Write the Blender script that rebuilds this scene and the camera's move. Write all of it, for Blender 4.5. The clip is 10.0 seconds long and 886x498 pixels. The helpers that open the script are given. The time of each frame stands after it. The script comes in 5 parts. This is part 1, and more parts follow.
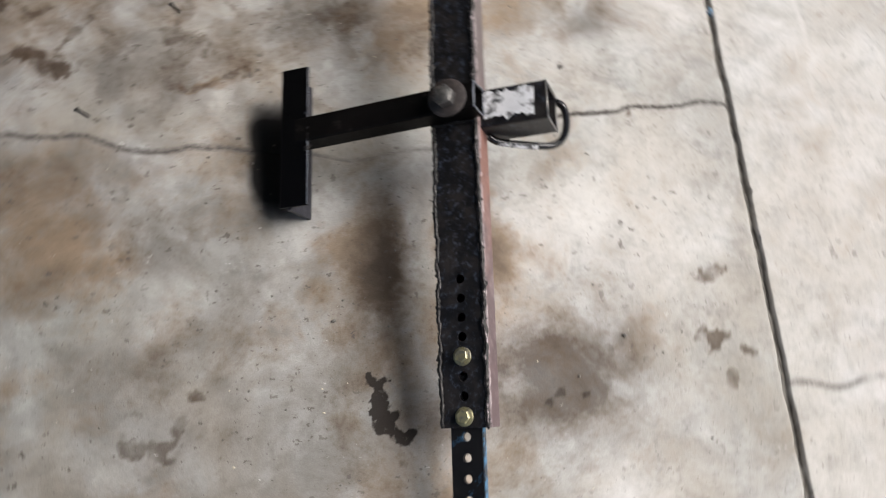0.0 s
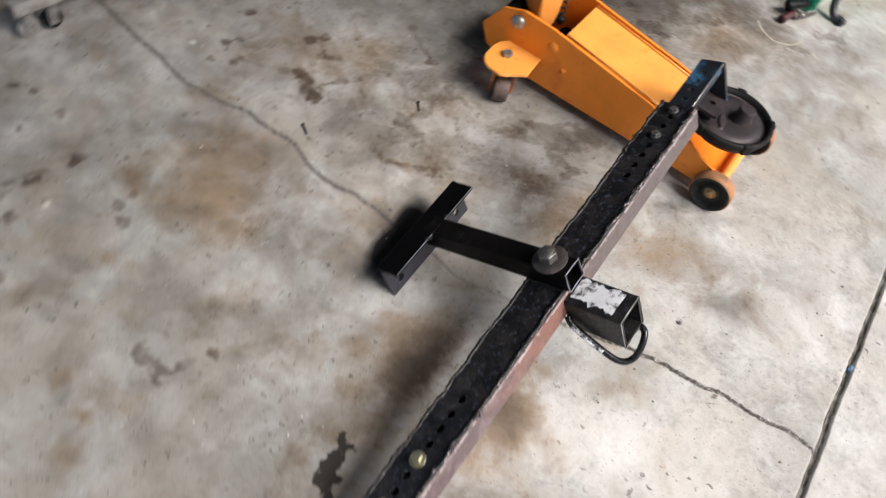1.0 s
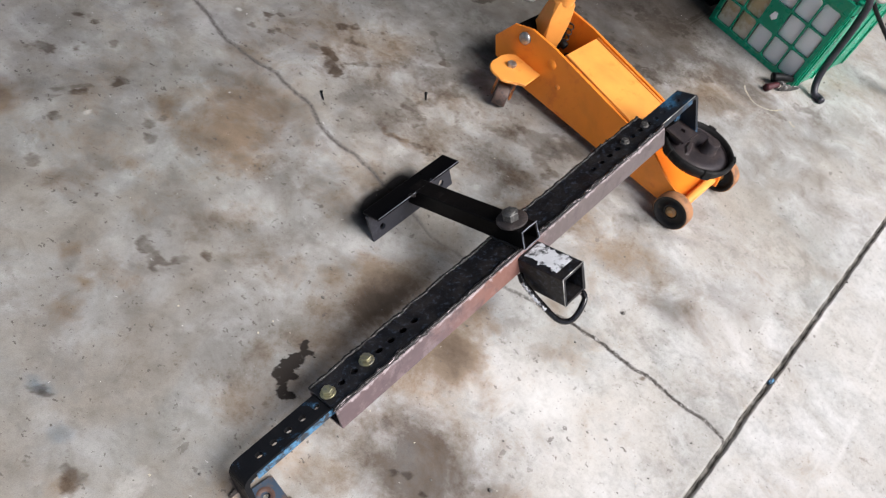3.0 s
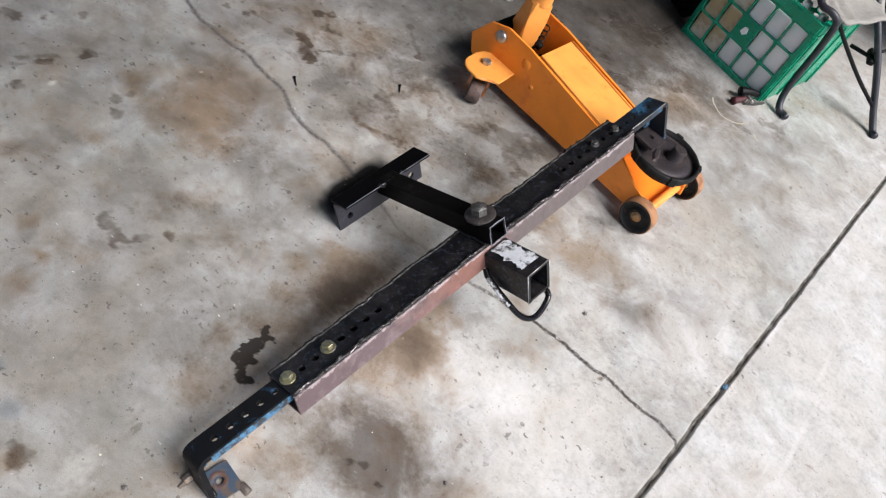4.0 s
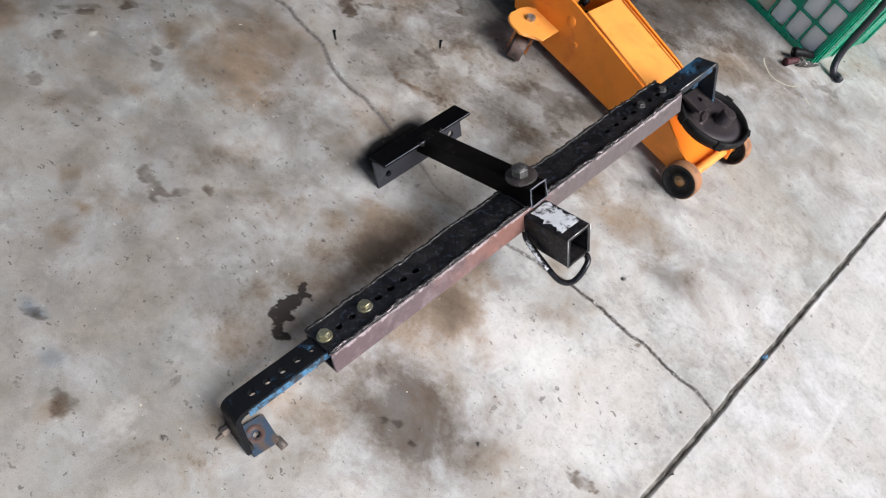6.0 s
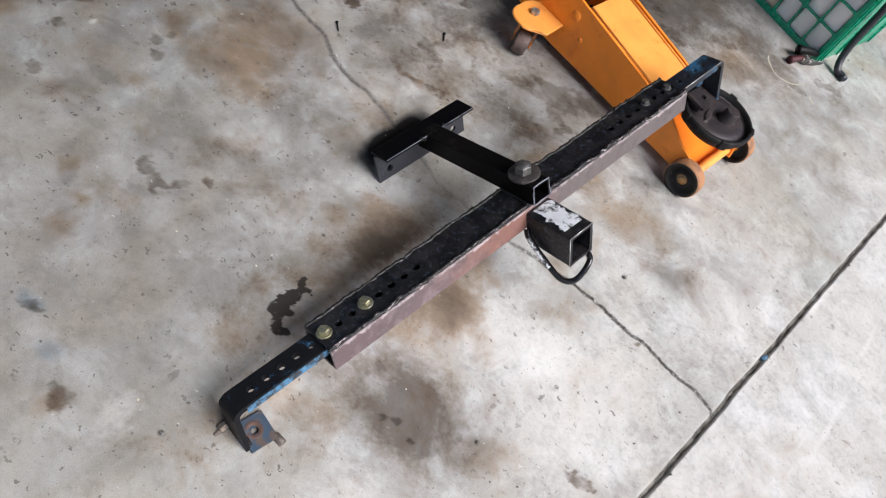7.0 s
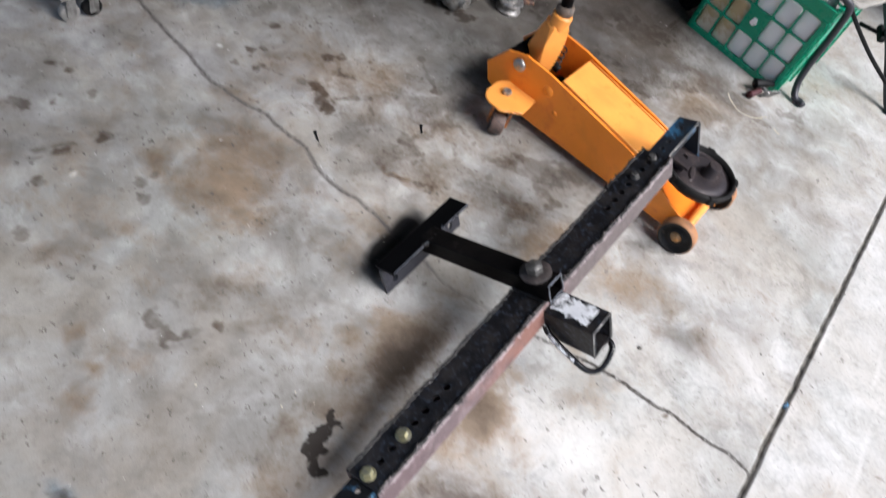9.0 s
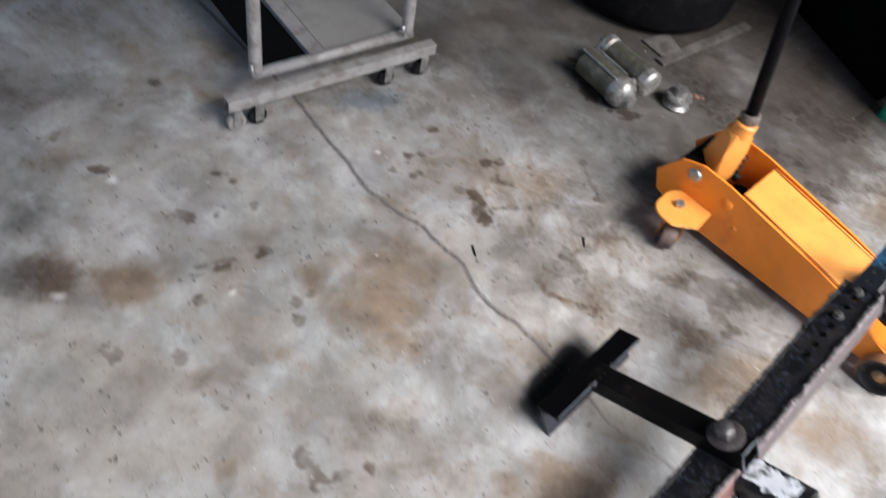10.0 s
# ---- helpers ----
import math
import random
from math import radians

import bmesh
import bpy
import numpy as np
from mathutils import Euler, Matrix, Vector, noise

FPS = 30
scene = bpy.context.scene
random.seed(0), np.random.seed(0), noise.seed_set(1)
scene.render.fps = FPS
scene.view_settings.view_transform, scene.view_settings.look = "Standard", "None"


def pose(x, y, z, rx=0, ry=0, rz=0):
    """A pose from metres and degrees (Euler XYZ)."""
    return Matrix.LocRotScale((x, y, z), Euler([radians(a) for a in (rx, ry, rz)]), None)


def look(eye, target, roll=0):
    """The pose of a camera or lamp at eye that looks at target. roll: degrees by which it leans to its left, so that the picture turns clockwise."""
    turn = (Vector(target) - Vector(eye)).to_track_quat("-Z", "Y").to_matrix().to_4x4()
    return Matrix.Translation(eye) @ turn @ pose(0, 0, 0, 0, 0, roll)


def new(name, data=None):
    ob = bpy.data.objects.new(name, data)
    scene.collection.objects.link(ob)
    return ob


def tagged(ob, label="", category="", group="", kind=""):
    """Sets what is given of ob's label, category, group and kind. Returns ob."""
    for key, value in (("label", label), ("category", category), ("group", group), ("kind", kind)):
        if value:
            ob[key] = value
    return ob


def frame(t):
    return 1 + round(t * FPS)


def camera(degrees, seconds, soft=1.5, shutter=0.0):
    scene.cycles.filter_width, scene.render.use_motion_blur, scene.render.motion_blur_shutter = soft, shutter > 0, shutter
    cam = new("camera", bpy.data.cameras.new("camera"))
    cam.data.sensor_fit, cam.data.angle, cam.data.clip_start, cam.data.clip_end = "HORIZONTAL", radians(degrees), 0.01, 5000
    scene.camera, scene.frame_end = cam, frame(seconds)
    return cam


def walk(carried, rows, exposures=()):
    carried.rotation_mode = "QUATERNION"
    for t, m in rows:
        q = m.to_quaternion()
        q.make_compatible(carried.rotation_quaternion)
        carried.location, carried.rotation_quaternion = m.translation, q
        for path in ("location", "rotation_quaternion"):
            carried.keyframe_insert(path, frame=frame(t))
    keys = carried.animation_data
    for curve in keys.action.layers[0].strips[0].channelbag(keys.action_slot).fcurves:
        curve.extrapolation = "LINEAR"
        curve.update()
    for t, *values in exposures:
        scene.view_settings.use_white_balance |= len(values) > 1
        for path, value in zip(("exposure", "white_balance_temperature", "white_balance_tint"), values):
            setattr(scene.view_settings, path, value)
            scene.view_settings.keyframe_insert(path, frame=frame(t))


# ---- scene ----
cam = camera(61.0, 10.0, 1.15, 0.5)
PATH = [
    (0, -0.1698, -0.7021, 1.3421, 21.77, -5.72, -5.33),
    (0.2, -0.1490, -0.7120, 1.3500, 22.55, -6.70, 2.50),
    (0.5, -0.1027, -0.7144, 1.3513, 26.37, -10.90, 10.70),
    (0.7, -0.0420, -0.7590, 1.3640, 30.20, -9.70, 18.90),
    (1, 0.0921, -0.8759, 1.3722, 34.61, -9.84, 32.19),
    (1.2, 0.1301, -0.9231, 1.3738, 33.19, -10.46, 35.58),
    (1.5, 0.1485, -0.9809, 1.3772, 32.14, -10.89, 36.25),
    (2, 0.1544, -1.0492, 1.3624, 32.18, -12.12, 35.76),
    (2.5, 0.2469, -1.0585, 1.3840, 32.48, -13.61, 40.19),
    (2.7, 0.3190, -1.0797, 1.4053, 36.56, -14.34, 40.21),
    (4, 0.3284, -1.1062, 1.3934, 37.63, -19.18, 40.78),
    (4.5, 0.3180, -1.0900, 1.3854, 34.12, -19.13, 41.88),
    (5, 0.3135, -1.0994, 1.3842, 35.91, -18.91, 41.70),
    (5.5, 0.3337, -1.1087, 1.3791, 34.04, -18.12, 43.20),
    (5.7, 0.3197, -1.1050, 1.3792, 33.72, -17.93, 43.46),
    (6.8, 0.3018, -1.0923, 1.3736, 32.88, -18.63, 43.80),
    (7, 0.2911, -1.0911, 1.3745, 32.50, -18.70, 44.16),
    (7.5, 0.2797, -1.0875, 1.3788, 32.45, -18.48, 44.58),
    (8, 0.2694, -1.0780, 1.3778, 31.72, -20.77, 43.24),
    (8.35, 0.2507, -1.0715, 1.3903, 33.32, -18.34, 41.33),
    (8.5, 0.2495, -1.0711, 1.3911, 33.42, -18.19, 41.21),
    (8.6, 0.2342, -1.0689, 1.3922, 33.68, -18.03, 40.79),
    (8.7, 0.1800, -1.0610, 1.3960, 34.58, -17.45, 39.30),
    (9, 0.0908, -1.0637, 1.4280, 37.27, -16.42, 35.24),
    (9.3, 0.0028, -1.0727, 1.3700, 40.13, -16.04, 35.38),
    (9.5, -0.0250, -1.0565, 1.3899, 37.69, -14.25, 37.88),
    (9.6, -0.0367, -1.0265, 1.4030, 36.72, -13.20, 40.18),
    (10, -0.1175, -0.9447, 1.4171, 39.15, -10.36, 42.91),
]
EXPOSURES = [(0.0, 0.77, 6550, 10), (1.0, 0.97, 6550, 10.5), (1.5, 1.13, 6400, 10.5), (2.0, 1.02, 6300, 11.5), (2.7, 0.97, 6280, 11.5), (4.0, 0.96, 6220, 11), (5.5, 0.93, 6140, 11), (8.0, 0.92, 6120, 11), (8.5, 0.94, 6090, 11), (9.3, 1.15, 6050, 11), (10.0, 1.25, 6050, 11)]
walk(cam, [(t, pose(x, y, z, rx, ry, rz)) for t, x, y, z, rx, ry, rz in PATH], EXPOSURES)

# ---- where things stand ----
SKY, SUN, DOOR_X, NORTH, ROOF, T_DEPTH, SOUTH, JAMB = 0.082, 2.4, 0.93, 3.2, 2.6, 0.082, -6.0, 2.75
DISH = pose(0.174, 0.708, 0.168, 0, 0, 0)
CRATE = pose(-0.17, 1.712, 0.0005, 0, 0, -11)
CLAMP = pose(0.192, 1.555, 0.0, 0, 0, 62)
STARTER = pose(-0.83, 1.01, 0.0, 0, 0, -12) @ Matrix.Scale(1.15, 4)
PULLEY = pose(-0.655, 1.12, 0.0, 0, 0, 0)
TYRE = pose(-1.125, 1.625, 0.0005) @ Matrix.Scale(1.11, 4)
STEELBAR = pose(-0.765, 1.52, 0.0, 0, 0, 261)
STAND = pose(-1.363, -0.07, 0.0, 0, 0, 78.4)

# ---- light ----
world = bpy.data.worlds.new("overcast_sky")
world.use_nodes = True
scene.world = world
wn = world.node_tree
sky = wn.nodes.new("ShaderNodeTexSky")
sky.sky_type, sky.sun_disc = "NISHITA", False
sky.sun_elevation, sky.sun_rotation = radians(52), radians(85.2)
sky.air_density, sky.dust_density = 1.0, 4.0
wn.links.new(sky.outputs["Color"], wn.nodes["Background"].inputs["Color"])
wn.nodes["Background"].inputs["Strength"].default_value = SKY
sun = new("sun", bpy.data.lights.new("sun", "SUN"))
sun.data.energy, sun.data.angle, sun.data.color = SUN, radians(36), (1.0, 0.98, 0.96)
sun.matrix_world = look((6, 0.5, 7.7), (0, 0, 0))


# ---- materials ----
def material(name):
    m = bpy.data.materials.new(name)
    m.use_nodes = True
    return m, m.node_tree.nodes, m.node_tree.links, m.node_tree.nodes["Principled BSDF"]


def value(nodes, kind, **inputs):
    n = nodes.new(kind)
    for key, v in inputs.items():
        n.inputs[key.replace("_", " ")].default_value = v
    return n


def noise_node(nodes, links, coord, scale, detail=4.0, rough=0.55, distort=0.0):
    n = value(nodes, "ShaderNodeTexNoise", Scale=scale, Detail=detail, Roughness=rough, Distortion=distort)
    links.new(coord, n.inputs["Vector"])
    return n.outputs["Fac"]


def ramp(nodes, links, fac, stops):
    n = nodes.new("ShaderNodeValToRGB")
    while len(n.color_ramp.elements) < len(stops):
        n.color_ramp.elements.new(0.5)
    for e, (p, c) in zip(n.color_ramp.elements, stops):
        e.position, e.color = p, (*c, 1) if isinstance(c, tuple) else (c, c, c, 1)
    links.new(fac, n.inputs["Fac"])
    return n.outputs["Color"]


def mix(nodes, links, fac, a, b, blend="MIX"):
    n = nodes.new("ShaderNodeMix")
    n.data_type, n.blend_type = "RGBA", blend
    for sock, v in ((n.inputs[0], fac), (n.inputs[6], a), (n.inputs[7], b)):
        if isinstance(v, bpy.types.NodeSocket):
            links.new(v, sock)
        elif isinstance(v, tuple):
            sock.default_value = (*v, 1)
        else:
            sock.default_value = v
    return n.outputs[2]


def math_node(nodes, links, op, a, b=0.0, clamp=False):
    n = nodes.new("ShaderNodeMath")
    n.operation, n.use_clamp = op, clamp
    for sock, v in zip(n.inputs, (a, b)):
        if isinstance(v, bpy.types.NodeSocket):
            links.new(v, sock)
        else:
            sock.default_value = v
    return n.outputs[0]


def bump(nodes, links, bsdf, height, strength, distance):
    n = value(nodes, "ShaderNodeBump", Strength=strength, Distance=distance)
    links.new(height, n.inputs["Height"])
    links.new(n.outputs["Normal"], bsdf.inputs["Normal"])


def coords(nodes):
    return nodes.new("ShaderNodeTexCoord").outputs["Object"]


def paint(name, base, worn, wear=0.45, rough=0.45, metal=0.0, scale=30.0, grime=(0.05, 0.045, 0.04), grime_amount=0.4, relief=0.15):
    """Worn paint or metal: base colour, chips of worn colour, grime in broad patches, fine relief."""
    m, n, l, b = material(name)
    c = coords(n)
    chips = ramp(n, l, noise_node(n, l, c, scale, 6.0, 0.7), [(wear - 0.06 if wear < 1 else 0.98, 0.0), (min(wear + 0.06, 1.0), 1.0)])
    broad = ramp(n, l, noise_node(n, l, c, scale * 0.25, 5.0, 0.65, 0.4), [(0.45, 0.0), (0.75, grime_amount)])
    tone = mix(n, l, noise_node(n, l, c, scale * 0.6, 3.0), tuple(v * 0.82 for v in base), tuple(min(v * 1.15, 1) for v in base))
    col = mix(n, l, math_node(n, l, "SUBTRACT", 1.0, chips), tone, worn)
    col = mix(n, l, broad, col, grime)
    l.new(col, b.inputs["Base Color"])
    b.inputs["Metallic"].default_value = metal
    r = math_node(n, l, "MULTIPLY_ADD", noise_node(n, l, c, scale * 2.0, 4.0), 0.3)
    r.node.inputs[2].default_value = rough - 0.12
    l.new(r, b.inputs["Roughness"])
    bump(n, l, b, noise_node(n, l, c, scale * 6.0, 5.0, 0.65), relief, 0.002)
    return m


def channels(n, l, layer):
    """The red, green and blue of a painted layer of the floor."""
    at = n.new("ShaderNodeVertexColor")
    at.layer_name = layer
    sep = n.new("ShaderNodeSeparateColor")
    l.new(at.outputs["Color"], sep.inputs["Color"])
    return sep.outputs


def concrete():
    m, n, l, b = material("oil_stained_concrete")
    c = coords(n)
    oil_in, rust_in, pale_in = channels(n, l, "stain")[:3]
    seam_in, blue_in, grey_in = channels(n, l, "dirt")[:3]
    black_patch_in, wear_shade, damp_shade_in = channels(n, l, "paint")[:3]
    line_in, east_in, open_in = channels(n, l, "crack")[:3]
    broad = noise_node(n, l, c, 1.8, 6.0, 0.62, 0.4)
    patch = noise_node(n, l, c, 6.5, 7.0, 0.64, 0.5)
    mid = noise_node(n, l, c, 17.0, 6.0, 0.66, 0.3)
    fine = noise_node(n, l, c, 75.0, 6.0, 0.7)
    grit = noise_node(n, l, c, 430.0, 3.0, 0.6)
    col = ramp(n, l, broad, [(0.3, CONCRETE_DARK), (0.5, CONCRETE_MID), (0.7, CONCRETE_LIGHT)])
    col = mix(n, l, ramp(n, l, patch, [(0.42, 0.0), (0.7, 0.6)]), col, CONCRETE_BROWN)
    col = mix(n, l, ramp(n, l, patch, [(0.28, 0.5), (0.45, 0.0)]), col, CONCRETE_PALE)
    tan = noise_node(n, l, c, 3.6, 7.0, 0.6, 0.8)
    col = mix(n, l, ramp(n, l, tan, [(0.46, 0.0), (0.56, 0.45), (0.68, 0.8)]), col, CONCRETE_TAN)
    wet = noise_node(n, l, c, 11.0, 7.0, 0.62, 0.6)
    col = mix(n, l, ramp(n, l, wet, [(0.54, 0.0), (0.62, 0.28), (0.72, 0.45)]), col, (0.225, 0.2, 0.168))
    col = mix(n, l, 1.0, col, ramp(n, l, mid, [(0.25, 0.7), (0.5, 0.95), (0.75, 1.14)]), "MULTIPLY")
    col = mix(n, l, 1.0, col, ramp(n, l, fine, [(0.25, 0.76), (0.5, 0.99), (0.75, 1.14)]), "MULTIPLY")
    col = mix(n, l, 1.0, col, ramp(n, l, grit, [(0.3, 0.86), (0.6, 1.05)]), "MULTIPLY")

    def edge(sock, low, high, amount, rag=0.55, blotch=0.0):
        if blotch:
            sock = math_node(n, l, "ADD", sock, math_node(n, l, "MULTIPLY", math_node(n, l, "SUBTRACT", patch, 0.52), blotch))
        broken = math_node(n, l, "ADD", sock, math_node(n, l, "MULTIPLY", math_node(n, l, "SUBTRACT", mid, 0.5), rag))
        broken = math_node(n, l, "ADD", broken, math_node(n, l, "MULTIPLY", math_node(n, l, "SUBTRACT", fine, 0.5), rag))
        return ramp(n, l, broken, [(low, 0.0), (high, amount)])

    col = mix(n, l, edge(wear_shade, 0.0, 0.8, 0.9, 0.7), col, (0.61, 0.598, 0.588), "MULTIPLY")
    col = mix(n, l, edge(pale_in, 0.2, 0.9, 0.8, 0.35), col, (0.68, 0.665, 0.64))
    col = mix(n, l, edge(rust_in, 0.18, 0.95, 0.92, 0.9, 1.6), col, (0.68, 0.535, 0.405), "MULTIPLY")
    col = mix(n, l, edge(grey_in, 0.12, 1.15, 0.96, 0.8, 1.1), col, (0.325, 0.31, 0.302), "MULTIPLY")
    col = mix(n, l, edge(damp_shade_in, 0.12, 0.9, 0.95, 0.5), col, (0.31, 0.255, 0.21), "MULTIPLY")
    oil = edge(oil_in, 0.22, 0.62, 0.97, 1.0)
    col = mix(n, l, oil, col, (0.02, 0.0145, 0.011))
    # specks, crumbs and pale flecks, thick in some places and few in others
    thick = ramp(n, l, math_node(n, l, "ADD", noise_node(n, l, c, 3.1, 4.0, 0.6), math_node(n, l, "MULTIPLY", wear_shade, 0.3)), [(0.44, 0.2), (0.66, 1.0)])
    speck = noise_node(n, l, c, 120.0, 2.0, 0.5)
    col = mix(n, l, ramp(n, l, speck, [(0.69, 0.0), (0.725, 0.7)]), col, (0.09, 0.078, 0.066))
    spots = noise_node(n, l, c, 31.0, 5.0, 0.75, 0.4)
    col = mix(n, l, ramp(n, l, spots, [(0.62, 0.0), (0.74, 0.5)]), col, (0.15, 0.132, 0.115))
    for cells, stretch, keep, size, dark, tone in ((34.0, (1.0, 0.55, 1.0), 0.76, 0.62, 0.8, (0.09, 0.076, 0.065)), (80.0, (0.6, 1.0, 1.0), 0.68, 0.7, 0.85, (0.1, 0.088, 0.076)), (64.0, (0.55, 1.0, 1.0), 0.82, 0.55, 0.7, (0.74, 0.72, 0.69))):
        moved = n.new("ShaderNodeVectorMath")
        moved.operation = "MULTIPLY_ADD"
        l.new(c, moved.inputs[0])
        moved.inputs[1].default_value = stretch
        jitter = n.new("ShaderNodeTexNoise")
        jitter.inputs["Scale"].default_value = 110.0
        jitter.inputs["Detail"].default_value = 4.0
        l.new(c, jitter.inputs["Vector"])
        shift = n.new("ShaderNodeVectorMath")
        shift.operation = "SCALE"
        l.new(jitter.outputs["Color"], shift.inputs[0])
        shift.inputs["Scale"].default_value = 0.022
        l.new(shift.outputs[0], moved.inputs[2])
        cell = n.new("ShaderNodeTexVoronoi")
        cell.inputs["Scale"].default_value = cells
        cell.inputs["Randomness"].default_value = 1.0
        l.new(moved.outputs[0], cell.inputs["Vector"])
        pick = n.new("ShaderNodeSeparateColor")
        l.new(cell.outputs["Color"], pick.inputs["Color"])
        limit = math_node(n, l, "MULTIPLY", math_node(n, l, "SUBTRACT", pick.outputs[0], keep, True), size * 1.6)
        spot = math_node(n, l, "SUBTRACT", limit, cell.outputs["Distance"])
        col = mix(n, l, math_node(n, l, "MULTIPLY", ramp(n, l, spot, [(0.0, 0.0), (0.06, dark)]), thick), col, tone)
    # the crack: a dusty dark band to the west, a thin black line with broken pale lips to the east
    away = math_node(n, l, "MULTIPLY", math_node(n, l, "SUBTRACT", line_in, 0.5), 0.08)
    away = math_node(n, l, "ADD", away, math_node(n, l, "MULTIPLY", math_node(n, l, "SUBTRACT", noise_node(n, l, c, 42.0, 4.0, 0.65), 0.5), 0.011))
    away = math_node(n, l, "ADD", math_node(n, l, "ABSOLUTE", away), math_node(n, l, "MULTIPLY", math_node(n, l, "SUBTRACT", noise_node(n, l, c, 120.0, 5.0, 0.7), 0.5), 0.013))
    away = math_node(n, l, "MULTIPLY", away, 100.0)
    lips = noise_node(n, l, c, 85.0, 4.0, 0.6)
    band = math_node(n, l, "MULTIPLY", ramp(n, l, away, [(0.4, 0.9), (1.2, 0.0)]), math_node(n, l, "SUBTRACT", 1.0, east_in))
    col = mix(n, l, math_node(n, l, "MULTIPLY", math_node(n, l, "MULTIPLY", band, open_in), ramp(n, l, lips, [(0.34, 0.35), (0.58, 1.0)])), col, (0.125, 0.113, 0.104))
    col = mix(n, l, math_node(n, l, "MULTIPLY", ramp(n, l, away, [(0.0, 0.7), (0.2, 0.0)]), math_node(n, l, "MULTIPLY", open_in, math_node(n, l, "SUBTRACT", 1.0, east_in))), col, (0.06, 0.052, 0.047))
    chips = math_node(n, l, "MULTIPLY", ramp(n, l, away, [(0.5, 1.0), (0.85, 0.0)]), ramp(n, l, lips, [(0.54, 0.0), (0.64, 0.8)]))
    col = mix(n, l, math_node(n, l, "MULTIPLY", chips, east_in), col, (0.66, 0.64, 0.61))
    dark_line = math_node(n, l, "MULTIPLY", ramp(n, l, away, [(0.3, 1.0), (0.74, 0.0)]), ramp(n, l, lips, [(0.46, 1.0), (0.72, 0.45)]))
    col = mix(n, l, math_node(n, l, "MULTIPLY", dark_line, east_in), col, (0.05, 0.043, 0.037))
    # packed dirt in the joint
    along = n.new("ShaderNodeVectorMath")
    along.operation = "MULTIPLY"
    l.new(c, along.inputs[0])
    along.inputs[1].default_value = (330.0, 26.0, 1.0)
    strand = noise_node(n, l, along.outputs[0], 1.0, 4.0, 0.65)
    fill = mix(n, l, ramp(n, l, strand, [(0.42, 0.0), (0.62, 1.0)]), (0.032, 0.028, 0.024), (0.19, 0.175, 0.15))
    col = mix(n, l, seam_in, col, fill)
    col = mix(n, l, edge(blue_in, 0.25, 0.8, 0.8), col, (0.5, 0.62, 0.76), "MULTIPLY")
    black_mottle = math_node(n, l, "ADD", black_patch_in, math_node(n, l, "MULTIPLY", math_node(n, l, "SUBTRACT", grit, 0.5), 0.25))
    col = mix(n, l, ramp(n, l, black_mottle, [(0.06, 0.0), (0.8, 0.98)]), col, (0.006, 0.0058, 0.0056))
    l.new(col, b.inputs["Base Color"])
    rr = ramp(n, l, mid, [(0.3, 0.6), (0.7, 0.85)])
    l.new(mix(n, l, oil, rr, (0.7, 0.7, 0.7)), b.inputs["Roughness"])
    b.inputs["Specular IOR Level"].default_value = 0.3
    h = math_node(n, l, "ADD", fine, math_node(n, l, "MULTIPLY", grit, 0.5))
    bump(n, l, b, h, 0.3, 0.003)
    return m


CONCRETE_DARK, CONCRETE_MID, CONCRETE_LIGHT = (0.34, 0.342, 0.318), (0.44, 0.434, 0.415), (0.555, 0.543, 0.535)
CONCRETE_BROWN, CONCRETE_PALE, CONCRETE_TAN = (0.258, 0.222, 0.175), (0.6, 0.592, 0.575), (0.365, 0.332, 0.282)
M_FLOOR = concrete()
M_DIRT = paint("crack_dirt", (0.17, 0.16, 0.145), (0.085, 0.075, 0.066), 0.46, 0.9, 0.0, 120.0, grime_amount=0.2, relief=0.5)
M_BLACK = paint("black_enamel", (0.006, 0.006, 0.007), (0.045, 0.054, 0.075), 0.41, 0.34, 0.0, 85.0, (0.05, 0.043, 0.04), 0.6)
M_BLACK_DEEP = paint("fresh_black_enamel", (0.0025, 0.0025, 0.003), (0.006, 0.006, 0.007), 0.3, 0.3, 0.0, 18.0, (0.006, 0.006, 0.006), 0.2)
M_SOOT = paint("sooty_steel", (0.04, 0.033, 0.032), (0.085, 0.07, 0.065), 0.42, 0.5, 0.2, 50.0, (0.012, 0.01, 0.009), 0.5)
M_BLACK_LIT = paint("lit_black_enamel", (0.018, 0.018, 0.025), (0.035, 0.035, 0.045), 0.4, 0.45, 0.0, 30.0, (0.03, 0.03, 0.036), 0.3)
M_BLACK_BROWN = paint("scorched_black_steel", (0.004, 0.0036, 0.0036), (0.03, 0.026, 0.024), 0.33, 0.4, 0.0, 22.0, (0.02, 0.015, 0.014), 0.35)


def side_rust():
    """Primer that goes from pinkish grey through rust to bare grey along the bar, ground pale beside the weld."""
    m = paint("red_oxide_primer", (0.115, 0.08, 0.084), (0.165, 0.123, 0.126), 0.45, 0.5, 0.0, 24.0, (0.075, 0.055, 0.058), 0.8)
    n, l = m.node_tree.nodes, m.node_tree.links
    b = n["Principled BSDF"]
    old = b.inputs["Base Color"].links[0].from_socket
    xyz = n.new("ShaderNodeSeparateXYZ")
    l.new(coords(n), xyz.inputs[0])
    y = math_node(n, l, "ADD", xyz.outputs["Y"], math_node(n, l, "MULTIPLY", noise_node(n, l, coords(n), 14.0, 5.0, 0.7), 0.24))
    rust = ramp(n, l, math_node(n, l, "ADD", y, 0.6), [(0.42, 0.0), (0.58, 0.45), (0.7, 0.5), (0.78, 0.0)])
    col = mix(n, l, rust, old, (0.27, 0.105, 0.062))
    grey = ramp(n, l, math_node(n, l, "ADD", y, 0.4), [(0.5, 0.0), (0.62, 0.75)])
    col = mix(n, l, grey, col, (0.1, 0.083, 0.078))
